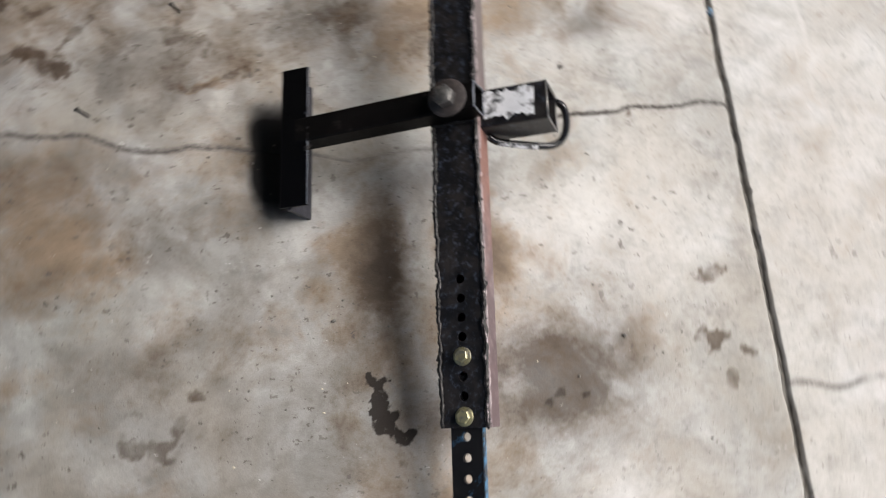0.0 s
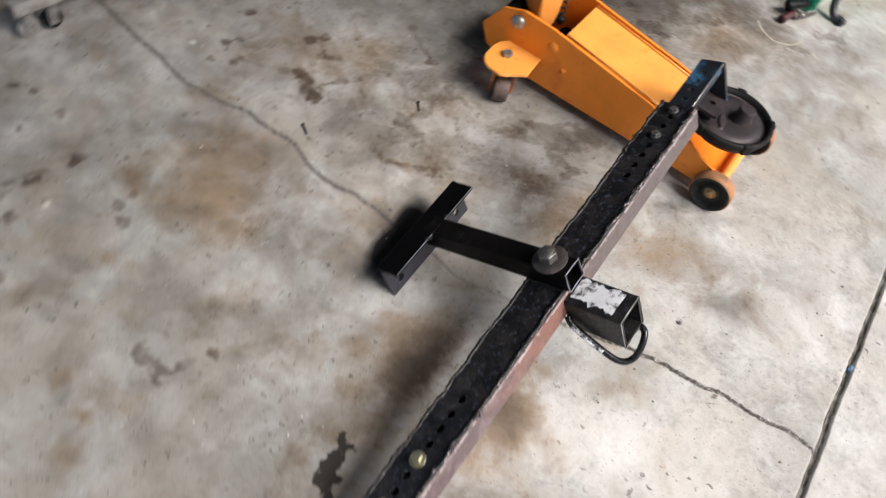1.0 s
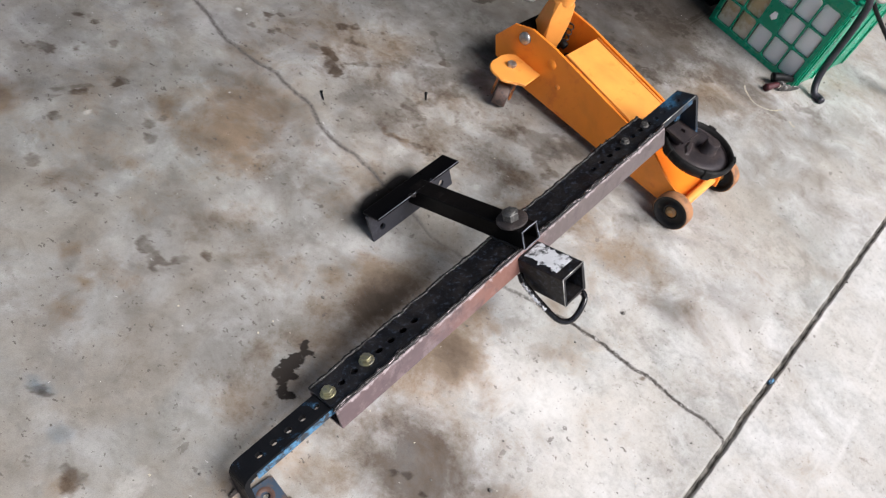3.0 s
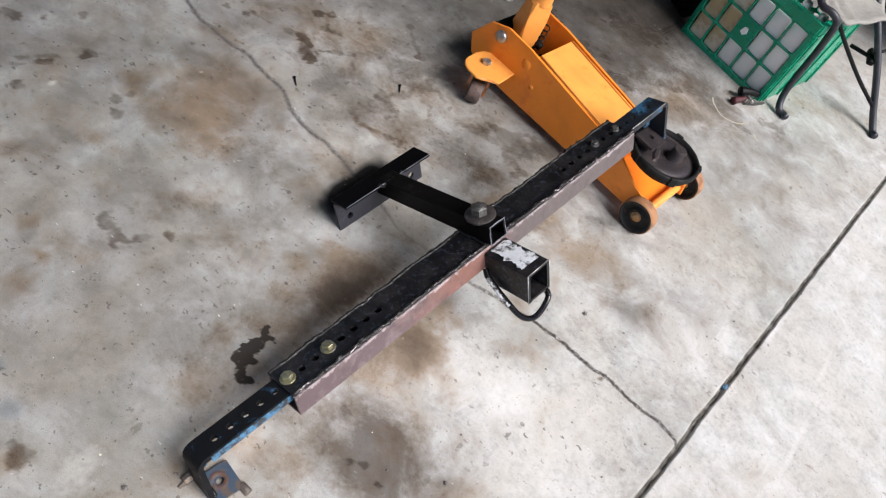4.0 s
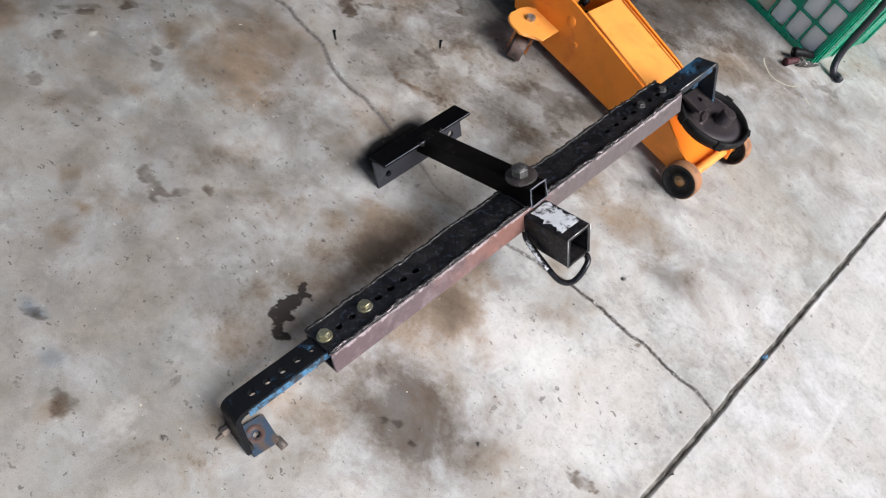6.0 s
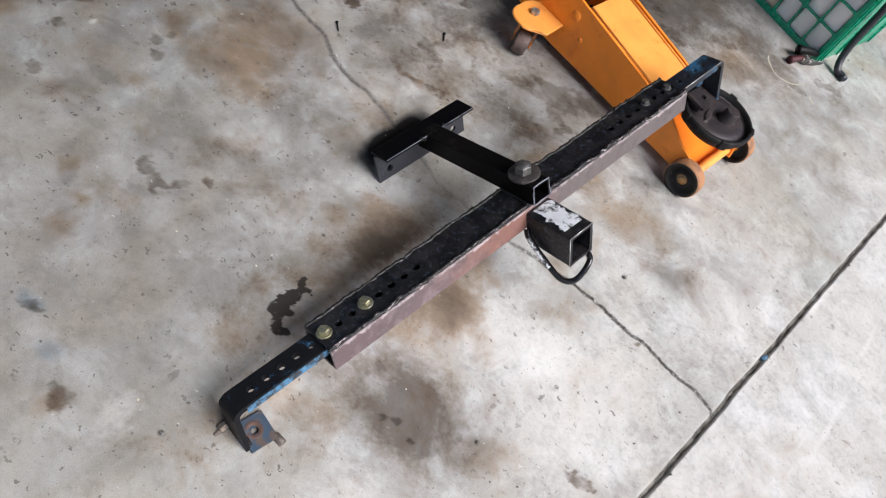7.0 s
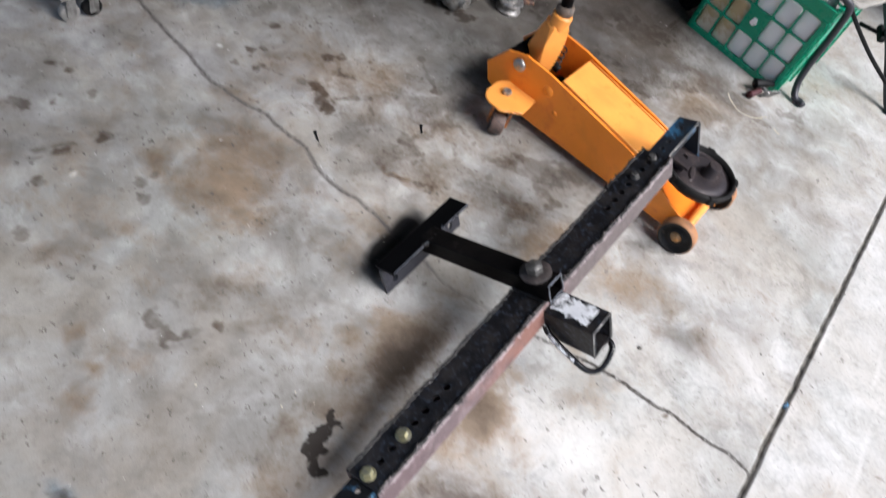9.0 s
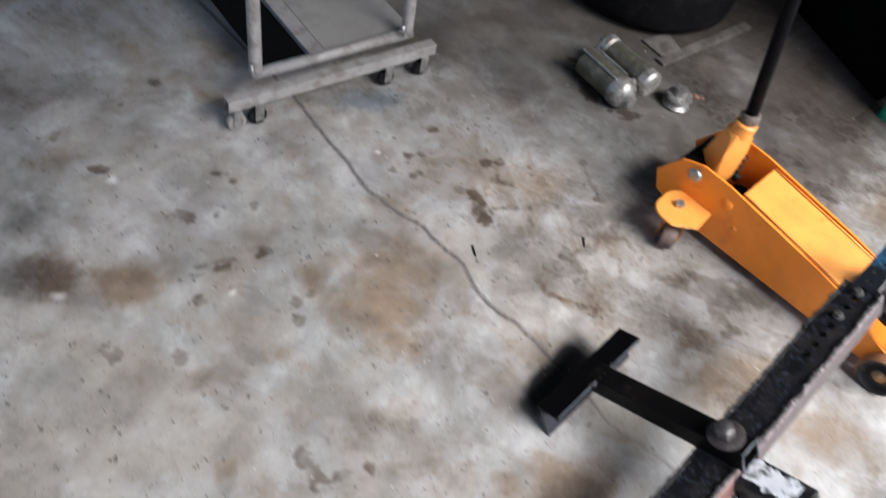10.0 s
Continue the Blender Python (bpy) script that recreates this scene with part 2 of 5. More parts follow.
    scraped = math_node(n, l, "ADD", math_node(n, l, "MULTIPLY", xyz.outputs["Z"], 22.0), noise_node(n, l, coords(n), 48.0, 5.0, 0.65))
    col = mix(n, l, ramp(n, l, scraped, [(0.25, 0.0), (0.37, 0.75)]), col, (0.4, 0.34, 0.345))
    # black paint run down in teeth from the top edge, and dark scorched patches
    teeth = math_node(n, l, "ADD", math_node(n, l, "MULTIPLY", xyz.outputs["Z"], 55.0), noise_node(n, l, coords(n), 150.0, 4.0, 0.7))
    col = mix(n, l, ramp(n, l, teeth, [(0.36, 0.0), (0.43, 0.95)]), col, (0.012, 0.0115, 0.012))
    scorch = noise_node(n, l, coords(n), 19.0, 6.0, 0.7, 0.6)
    col = mix(n, l, ramp(n, l, scorch, [(0.52, 0.0), (0.66, 0.65)]), col, (0.055, 0.042, 0.046))
    l.new(col, b.inputs["Base Color"])
    return m


def weld_metal(name, bright, amount):
    """Black-painted weld; short pale streaks along the bar paint in highlights and rubbed-off paint."""
    m = paint(name, (0.008, 0.0078, 0.008), (0.02, 0.018, 0.018), 0.4, 0.32, 0.2, 60.0, (0.05, 0.035, 0.03), 0.3, 0.5)
    n, l = m.node_tree.nodes, m.node_tree.links
    b = n["Principled BSDF"]
    old = b.inputs["Base Color"].links[0].from_socket
    along = n.new("ShaderNodeVectorMath")
    along.operation = "MULTIPLY"
    l.new(coords(n), along.inputs[0])
    along.inputs[1].default_value = (260.0, 62.0, 260.0)
    streak = noise_node(n, l, along.outputs[0], 1.0, 4.0, 0.6)
    l.new(mix(n, l, ramp(n, l, streak, [(amount, 0.0), (amount + 0.07, 0.95)]), old, bright), b.inputs["Base Color"])
    return m


M_PRIMER = side_rust()
M_BLUE = paint("chipped_blue_paint", (0.07, 0.2, 0.34), (0.025, 0.028, 0.034), 0.49, 0.5, 0.0, 55.0, (0.03, 0.03, 0.035), 0.5)
M_BLUE_BLACK = paint("black_over_blue_paint", (0.007, 0.0075, 0.009), (0.04, 0.11, 0.2), 0.33, 0.42, 0.0, 26.0, (0.03, 0.028, 0.028), 0.4)
M_BLUE_FAR = paint("black_scuffed_to_blue", (0.012, 0.013, 0.016), (0.035, 0.12, 0.22), 0.42, 0.4, 0.0, 13.0, (0.02, 0.04, 0.07), 0.4)
M_FOOT = paint("scuffed_blue_steel", (0.035, 0.06, 0.095), (0.1, 0.07, 0.055), 0.46, 0.5, 0.2, 40.0, (0.05, 0.05, 0.055), 0.5)
M_RINGRUST = paint("dark_rust", (0.1, 0.05, 0.035), (0.07, 0.08, 0.1), 0.46, 0.6, 0.2, 60.0, (0.05, 0.04, 0.04), 0.4)
M_WELD = weld_metal("weld_bead", (0.24, 0.22, 0.22), 0.66)
M_WELD_BRIGHT = weld_metal("ground_weld_edge", (0.4, 0.34, 0.35), 0.575)
M_ZINC = paint("yellow_zinc", (0.33, 0.31, 0.18), (0.22, 0.21, 0.17), 0.46, 0.35, 0.7, 60.0, (0.15, 0.12, 0.05), 0.3)
M_STEEL = paint("bare_steel", (0.32, 0.31, 0.3), (0.5, 0.49, 0.47), 0.5, 0.38, 0.8, 50.0, (0.1, 0.08, 0.06), 0.5)
M_BOLT = paint("dull_grey_bolt", (0.1, 0.096, 0.092), (0.2, 0.195, 0.185), 0.46, 0.45, 0.6, 60.0, (0.05, 0.045, 0.04), 0.4)
M_RUSTY = paint("dull_rusty_steel", (0.13, 0.115, 0.105), (0.24, 0.19, 0.15), 0.5, 0.55, 0.5, 45.0, (0.09, 0.06, 0.045), 0.5)
M_ORANGE_LIT = paint("lit_orange_paint", (0.88, 0.355, 0.07), (0.74, 0.25, 0.04), 0.38, 0.36, 0.0, 14.0, (0.4, 0.13, 0.03), 0.55, 0.08)
M_ORANGE = paint("jack_orange_paint", (0.96, 0.268, 0.022), (0.78, 0.19, 0.02), 0.39, 0.36, 0.0, 14.0, (0.34, 0.11, 0.025), 0.5, 0.08)
M_WHITE = paint("white_overspray", (0.78, 0.79, 0.82), (0.03, 0.03, 0.032), 0.45, 0.55, 0.0, 58.0, (0.2, 0.2, 0.21), 0.3, 0.5)
M_SCUFF = paint("scuffed_bright_steel", (0.2, 0.215, 0.25), (0.04, 0.042, 0.05), 0.42, 0.4, 0.3, 40.0, (0.06, 0.06, 0.07), 0.4)
M_RUBBER = paint("black_rubber", (0.008, 0.0078, 0.008), (0.018, 0.017, 0.017), 0.42, 0.6, 0.0, 40.0, (0.03, 0.027, 0.024), 0.3)
M_DISH = paint("greasy_grey_steel", (0.034, 0.028, 0.031), (0.06, 0.047, 0.046), 0.48, 0.42, 0.35, 25.0, (0.05, 0.035, 0.03), 0.5)
M_WHEEL = paint("worn_iron_wheel", (0.011, 0.0105, 0.01), (0.07, 0.045, 0.03), 0.34, 0.55, 0.2, 40.0, (0.05, 0.035, 0.025), 0.3)
M_TREAD = paint("dusty_brown_tread", (0.36, 0.17, 0.075), (0.2, 0.1, 0.055), 0.45, 0.65, 0.1, 40.0, (0.2, 0.12, 0.06), 0.4)
M_RUSTWHEEL = paint("rusty_castor", (0.28, 0.15, 0.09), (0.1, 0.06, 0.05), 0.5, 0.6, 0.2, 50.0, (0.08, 0.05, 0.04), 0.4)
M_HUB = paint("rubbed_orange_hub", (0.42, 0.19, 0.05), (0.3, 0.22, 0.13), 0.46, 0.45, 0.3, 60.0, (0.08, 0.05, 0.03), 0.5)
M_FORK = paint("rusty_orange_paint", (0.55, 0.19, 0.05), (0.2, 0.08, 0.04), 0.47, 0.5, 0.0, 50.0, (0.08, 0.04, 0.03), 0.5)
M_CASTOR = paint("brown_castor_wheel", (0.13, 0.085, 0.07), (0.06, 0.045, 0.04), 0.48, 0.55, 0.1, 50.0, (0.05, 0.035, 0.03), 0.5)
M_GREEN = paint("green_crate_plastic", (0.006, 0.275, 0.15), (0.03, 0.4, 0.25), 0.4, 0.26, 0.0, 14.0, (0.012, 0.2, 0.12), 0.3, 0.05)
M_JUG = paint("milky_white_plastic", (0.95, 0.955, 0.955), (0.9, 0.9, 0.895), 0.45, 0.5, 0.0, 9.0, (0.7, 0.67, 0.6), 0.3, 0.05)
M_AMBER = paint("amber_liquid_plastic", (0.74, 0.68, 0.56), (0.52, 0.4, 0.22), 0.47, 0.5, 0.0, 9.0, (0.4, 0.3, 0.18), 0.4, 0.05)
M_BLACKPLASTIC = paint("dull_black_plastic", (0.004, 0.004, 0.0045), (0.008, 0.008, 0.009), 0.4, 0.5, 0.0, 20.0, (0.01, 0.01, 0.01), 0.3)
M_HANDLE = paint("black_painted_tube", (0.003, 0.003, 0.004), (0.006, 0.006, 0.008), 0.4, 0.5, 0.0, 30.0, (0.008, 0.008, 0.01), 0.3)
M_HANDLE.node_tree.nodes["Principled BSDF"].inputs["Specular IOR Level"].default_value = 0.06
M_SHADE_BLACK = paint("shade_black", (0.003, 0.003, 0.0032), (0.005, 0.005, 0.005), 0.4, 0.9, 0.0, 20.0, (0.006, 0.006, 0.006), 0.3)
M_SHADE_BLACK.node_tree.nodes["Principled BSDF"].inputs["Specular IOR Level"].default_value = 0.06
M_LOOP = paint("glossy_black_bar", (0.006, 0.006, 0.007), (0.03, 0.03, 0.034), 0.36, 0.18, 0.0, 60.0, (0.03, 0.03, 0.03), 0.2)
M_GREASE = paint("black_grease", (0.004, 0.0035, 0.003), (0.02, 0.012, 0.006), 0.36, 0.4, 0.0, 30.0, (0.03, 0.015, 0.006), 0.3)
M_GREYTUBE = paint("grey_painted_tube", (0.36, 0.345, 0.33), (0.22, 0.2, 0.185), 0.46, 0.5, 0.1, 20.0, (0.16, 0.14, 0.12), 0.45)
M_MOTOR = paint("oily_olive_steel", (0.12, 0.115, 0.085), (0.2, 0.19, 0.15), 0.44, 0.4, 0.4, 40.0, (0.02, 0.018, 0.015), 0.8)
M_BAR = paint("dull_bar_steel", (0.17, 0.16, 0.145), (0.09, 0.08, 0.07), 0.5, 0.5, 0.3, 20.0, (0.11, 0.085, 0.065), 0.5)
M_TYRE = paint("dark_tyre_rubber", (0.004, 0.004, 0.0048), (0.009, 0.009, 0.01), 0.42, 0.7, 0.0, 30.0, (0.012, 0.011, 0.01), 0.3)
M_TYRE.node_tree.nodes["Principled BSDF"].inputs["Specular IOR Level"].default_value = 0.06
M_BOARD = paint("dull_board", (0.3, 0.285, 0.262), (0.25, 0.235, 0.215), 0.45, 0.7, 0.0, 16.0, (0.17, 0.15, 0.13), 0.4, 0.1)
M_ALLOY = paint("dirty_cast_alloy", (0.42, 0.41, 0.39), (0.2, 0.18, 0.15), 0.46, 0.42, 0.6, 30.0, (0.08, 0.07, 0.06), 0.6)
M_CLOTH = paint("grey_woven_cloth", (0.29, 0.275, 0.25), (0.24, 0.225, 0.2), 0.45, 0.85, 0.0, 60.0, (0.25, 0.23, 0.2), 0.4, 0.6)
M_STRAW = paint("dry_straw", (0.55, 0.5, 0.4), (0.45, 0.4, 0.3), 0.45, 0.7)
M_CHALK = paint("yellow_chalk", (0.42, 0.375, 0.27), (0.37, 0.35, 0.3), 0.5, 0.9, 0.0, 90.0)
M_RED = paint("dark_red_plastic", (0.06, 0.008, 0.011), (0.04, 0.01, 0.012), 0.45, 0.5, 0.0, 30.0)
for m in (M_BLACK, M_BLACK_DEEP, M_BLACK_BROWN, M_BLACKPLASTIC, M_RUBBER, M_BLUE_BLACK, M_BLUE_FAR):
    m.node_tree.nodes["Principled BSDF"].inputs["Specular IOR Level"].default_value = 0.3
for m in (M_BLACKPLASTIC, M_RUBBER):
    m.node_tree.nodes["Principled BSDF"].inputs["Specular IOR Level"].default_value = 0.16
for m in (M_BLACK_DEEP, M_BLACK_BROWN, M_BLUE_BLACK):
    m.node_tree.nodes["Principled BSDF"].inputs["Specular IOR Level"].default_value = 0.09
M_WALL = paint("unseen_wall_grey", (0.1, 0.098, 0.094), (0.08, 0.077, 0.073), 0.45, 0.85, 0.0, 4.0, (0.3, 0.28, 0.25), 0.3, 0.3)
M_CEIL = paint("unseen_ceiling_grey", (0.09, 0.09, 0.088), (0.07, 0.07, 0.07), 0.45, 0.8, 0.0, 3.0, (0.3, 0.29, 0.27), 0.3, 0.1)


# ---- mesh helpers ----
def finish(bm, name, mat, parent=None, label="", smooth=False):
    me = bpy.data.meshes.new(name)
    bmesh.ops.recalc_face_normals(bm, faces=bm.faces)
    bm.to_mesh(me)
    bm.free()
    for m in mat if isinstance(mat, (list, tuple)) else [mat]:
        me.materials.append(m)
    if smooth:
        me.shade_smooth() if smooth is True else me.set_sharp_from_angle(angle=radians(smooth))
    ob = new(name, me)
    ob.parent = parent
    if label:
        tagged(ob, label)
    return ob


def part(name, bm, mat, parent, label="", smooth=False):
    return finish(bm, name, mat, parent, label, smooth)


def thing(name, m, label, category, group=""):
    ob = new(name)
    ob.empty_display_size = 0.05
    ob.matrix_world = m
    return tagged(ob, label, category, group)


def box(bm, lo, hi, bevel=0.0, m=None, mat=0):
    lo, hi = Vector(lo), Vector(hi)
    r = bmesh.ops.create_cube(bm, size=1.0, matrix=Matrix.Translation((lo + hi) / 2) @ Matrix.Diagonal((*(hi - lo), 1)))
    vs = r["verts"]
    if bevel:
        es = list({e for v in vs for e in v.link_edges})
        r = bmesh.ops.bevel(bm, geom=es, offset=bevel, segments=2, profile=0.5, affect="EDGES", clamp_overlap=True)
        vs = list({v for f in r["faces"] for v in f.verts} | {v for v in vs if v.is_valid})
    if m is not None:
        bmesh.ops.transform(bm, matrix=m, verts=vs)
    if mat:
        for f in {f for v in vs for f in v.link_faces}:
            f.material_index = mat
    return vs


def lathe(bm, profile, p0, p1, seg=24, mat=0):
    """Turns (along, radius) pairs round the line from p0 to p1."""
    p0, p1 = Vector(p0), Vector(p1)
    q = (p1 - p0).to_track_quat("Z", "Y").to_matrix()
    rings = []
    for s, r in profile:
        c = p0 + q @ Vector((0, 0, s))
        if r <= 1e-6:
            rings.append([bm.verts.new(c)])
        else:
            rings.append([bm.verts.new(c + q @ Vector((r * math.cos(2 * math.pi * k / seg), r * math.sin(2 * math.pi * k / seg), 0))) for k in range(seg)])
    for a, b in zip(rings, rings[1:]):
        for k in range(seg):
            j = (k + 1) % seg
            if len(a) == 1 and len(b) == 1:
                continue
            if len(a) == 1:
                f = bm.faces.new((a[0], b[k], b[j]))
            elif len(b) == 1:
                f = bm.faces.new((a[k], a[j], b[0]))
            else:
                f = bm.faces.new((a[k], a[j], b[j], b[k]))
            f.material_index, f.smooth = mat, seg > 8
    return rings


def rod(bm, p0, p1, r, seg=16, bevel=0.0, mat=0):
    n = (Vector(p1) - Vector(p0)).length
    e = min(bevel, r * 0.8)
    prof = [(0, 0), (0, r - e), (e, r), (n - e, r), (n, r - e), (n, 0)] if e else [(0, 0), (0, r), (n, r), (n, 0)]
    return lathe(bm, prof, p0, p1, seg, mat)


def smooth_path(pts, steps=8):
    """A rounded line through the points."""
    pts = [Vector(p) for p in pts]
    out = []
    ext = [pts[0] * 2 - pts[1], *pts, pts[-1] * 2 - pts[-2]]
    for a, b, c, d in zip(ext, ext[1:], ext[2:], ext[3:]):
        for k in range(steps):
            t = k / steps
            out.append(0.5 * ((2 * b) + (c - a) * t + (2 * a - 5 * b + 4 * c - d) * t * t + (3 * b - a - 3 * c + d) * t ** 3))
    return [*out, pts[-1]]


def sweep(bm, pts, radius, seg=10, mat=0):
    """A round bar along a line; radius a number or a function of the step."""
    pts = [Vector(p) for p in pts]
    rings, side = [], None
    for i, p in enumerate(pts):
        d = (pts[min(i + 1, len(pts) - 1)] - pts[max(i - 1, 0)]).normalized()
        side = d.orthogonal() if side is None else side - d * side.dot(d)
        side = side.normalized()
        up = d.cross(side)
        r = radius(i) if callable(radius) else radius
        rings.append([bm.verts.new(p + r * (math.cos(2 * math.pi * k / seg) * side + math.sin(2 * math.pi * k / seg) * up)) for k in range(seg)])
    for a, b in zip(rings, rings[1:]):
        for k in range(seg):
            f = bm.faces.new((a[k], a[(k + 1) % seg], b[(k + 1) % seg], b[k]))
            f.smooth, f.material_index = True, mat
    for ring in (rings[0], rings[-1]):
        bm.faces.new(ring).material_index = mat


def prism(bm, outline, axis, lo, hi, bevel=0.0, mat=0):
    """A polygon of (a, b) pairs pushed along an axis; a and b are the other two axes in order."""
    order = {"x": (1, 2, 0), "y": (0, 2, 1), "z": (0, 1, 2)}[axis]

    def place(a, b, c):
        v = [0, 0, 0]
        v[order[0]], v[order[1]], v[order[2]] = a, b, c
        return v
    bot = [bm.verts.new(place(a, b, lo)) for a, b in outline]
    top = [bm.verts.new(place(a, b, hi)) for a, b in outline]
    fs = [bm.faces.new(bot), bm.faces.new(top)]
    n = len(outline)
    fs += [bm.faces.new((bot[i], bot[(i + 1) % n], top[(i + 1) % n], top[i])) for i in range(n)]
    for f in fs:
        f.material_index = mat
    if bevel:
        es = [e for f in fs[:2] for e in f.edges]
        bmesh.ops.bevel(bm, geom=es, offset=bevel, segments=1, affect="EDGES", clamp_overlap=True)
    return bot + top


def drilled(bm, x0, x1, y0, y1, z0, z1, holes, seg=16):
    """A flat bar in the x-y plane with round holes (x, y, r) in a row along y, cut right through."""
    holes = sorted(holes, key=lambda h: h[1])
    cuts = []
    for i, (hx, hy, r) in enumerate(holes):
        lo = max(y0, hy - 1.6 * r) if i == 0 else max((holes[i - 1][1] + hy) / 2, hy - 1.6 * r)
        hi = min(y1, hy + 1.6 * r) if i == len(holes) - 1 else min((holes[i + 1][1] + hy) / 2, hy + 1.6 * r)
        cuts.append((lo, hi, hx, hy, r))
    first = bm.verts.new
    y = y0
    for lo, hi, hx, hy, r in [*cuts, (y1, None, 0, 0, 0)]:
        if lo - y > 1e-4:
            c = [[first((xx, yy, zz)) for xx in (x0, x1) for zz in (z0, z1)] for yy in (y, lo)]
            for p, q in ((0, 1), (1, 3), (3, 2), (2, 0)):
                bm.faces.new((c[0][p], c[0][q], c[1][q], c[1][p]))
        if hi is None:
            break
        outer, inner = [], []
        corners = [math.atan2(b - hy, a - hx) % (2 * math.pi) for a in (x0, x1) for b in (lo, hi)]
        angles = sorted({round(2 * math.pi * k / seg, 5) for k in range(seg)} | {round(c, 5) for c in corners})
        for a in angles:
            c, s = math.cos(a), math.sin(a)
            reach = min(((x1 if c > 0 else x0) - hx) / c if abs(c) > 1e-6 else 9, ((hi if s > 0 else lo) - hy) / s if abs(s) > 1e-6 else 9)
            outer.append([first((hx + reach * c, hy + reach * s, z)) for z in (z0, z1)])
            inner.append([first((hx + r * c, hy + r * s, z)) for z in (z0, z1)])
        n = len(angles)
        for k in range(n):
            j = (k + 1) % n
            bm.faces.new((inner[k][1], inner[j][1], outer[j][1], outer[k][1]))
            bm.faces.new((inner[k][0], outer[k][0], outer[j][0], inner[j][0]))
            bm.faces.new((inner[k][0], inner[j][0], inner[j][1], inner[k][1]))
            ends = [abs(outer[m][0].co.y - e) < 1e-5 for e in (lo, hi) for m in (k, j)]
            at_end = (ends[0] and ends[1] and lo > y0 + 1e-5) or (ends[2] and ends[3] and hi < y1 - 1e-5)
            if not at_end:
                bm.faces.new((outer[k][0], outer[k][1], outer[j][1], outer[j][0]))
        y = hi
    for yy in (y0, y1):
        c = [first((xx, yy, zz)) for xx, zz in ((x0, z0), (x1, z0), (x1, z1), (x0, z1))]
        bm.faces.new(c)
    bmesh.ops.remove_doubles(bm, verts=bm.verts, dist=2e-5)


def hexagon(bm, centre, across, z0, z1, turn=0.0):
    r = across / math.sqrt(3)
    cx, cy = centre
    vs = [(cx + r * math.cos(turn + k * math.pi / 3), cy + r * math.sin(turn + k * math.pi / 3)) for k in range(6)]
    prism(bm, vs, "z", z0, z1, bevel=across * 0.06)


def bead(bm, p0, p1, r, step=0.006, seed=1, spatter=0.0):
    """A lumpy line of weld from p0 to p1, laid in uneven runs."""
    rng = random.Random(seed)
    p0, p1 = Vector(p0), Vector(p1)
    n = max(3, int((p1 - p0).length / step))
    pts, rr = [], []
    drift, fat = Vector((0, 0, 0)), 1.0
    for k in range(n + 1):
        drift = drift * 0.75 + Vector((rng.uniform(-1, 1), rng.uniform(-1, 1), rng.uniform(-0.6, 0.8))) * r * 0.36
        fat = min(1.35, max(0.5, fat * 0.7 + rng.uniform(0.3, 1.6) * 0.3))
        pts.append(p0.lerp(p1, k / n) + drift)
        rr.append(r * fat * rng.uniform(0.85, 1.15))
    sweep(bm, pts, lambda i: rr[i], 8)
    for k in range(0, n, 2):
        if rng.random() < spatter:
            m = Matrix.Translation(pts[k] + Vector((rng.uniform(-1, 1), rng.uniform(-1, 1), rng.uniform(-0.8, 0.7))) * r * 1.1)
            m = m @ Matrix.Rotation(rng.uniform(0, 3), 4, "Y") @ Matrix.Diagonal((rng.uniform(0.6, 1.6), rng.uniform(0.6, 1.8), rng.uniform(0.5, 1.3), 1))
            bmesh.ops.create_icosphere(bm, subdivisions=1, radius=r * rng.uniform(0.35, 0.7), matrix=m)


# ---- floor, walls, ceiling ----
def lattice(ix, iy, seed):
    h = (ix * 374761393 + iy * 668265263 + seed * 974711) & 0xFFFFFFFF
    h = ((h ^ (h >> 13)) * 1274126177) & 0xFFFFFFFF
    return ((h ^ (h >> 16)) & 0xFFFF) / 65535.0


def clouds(x, y, scale, seed=0, octaves=3):
    """Soft value noise over arrays, 0 to 1."""
    total, weight = 0.0, 0.0
    for o in range(octaves):
        u, v = x * scale * 2 ** o, y * scale * 2 ** o
        iu, iv = np.floor(u).astype(np.int64), np.floor(v).astype(np.int64)
        fu, fv = u - iu, v - iv
        fu, fv = fu * fu * (3 - 2 * fu), fv * fv * (3 - 2 * fv)
        a, b = lattice(iu, iv, seed + o), lattice(iu + 1, iv, seed + o)
        c, d = lattice(iu, iv + 1, seed + o), lattice(iu + 1, iv + 1, seed + o)
        total = total + ((a * (1 - fu) + b * fu) * (1 - fv) + (c * (1 - fu) + d * fu) * fv) * 0.5 ** o
        weight += 0.5 ** o
    return total / weight


SKEW, JOINT = 0.055, 0.667
# Spills with a clear edge, as strokes: x, y to x, y, half width, strength.
OIL_BESIDE_BAR = [
    (-0.142, -0.418, -0.13, -0.44, 0.01, 0.85), (-0.128, -0.44, -0.122, -0.475, 0.017, 1.0), (-0.128, -0.478, -0.11, -0.492, 0.017, 1.0), (-0.143, -0.498, -0.125, -0.508, 0.008, 0.8), (-0.105, -0.51, -0.09, -0.528, 0.01, 0.85),
    (-0.085, -0.532, -0.075, -0.522, 0.007, 0.8),
]
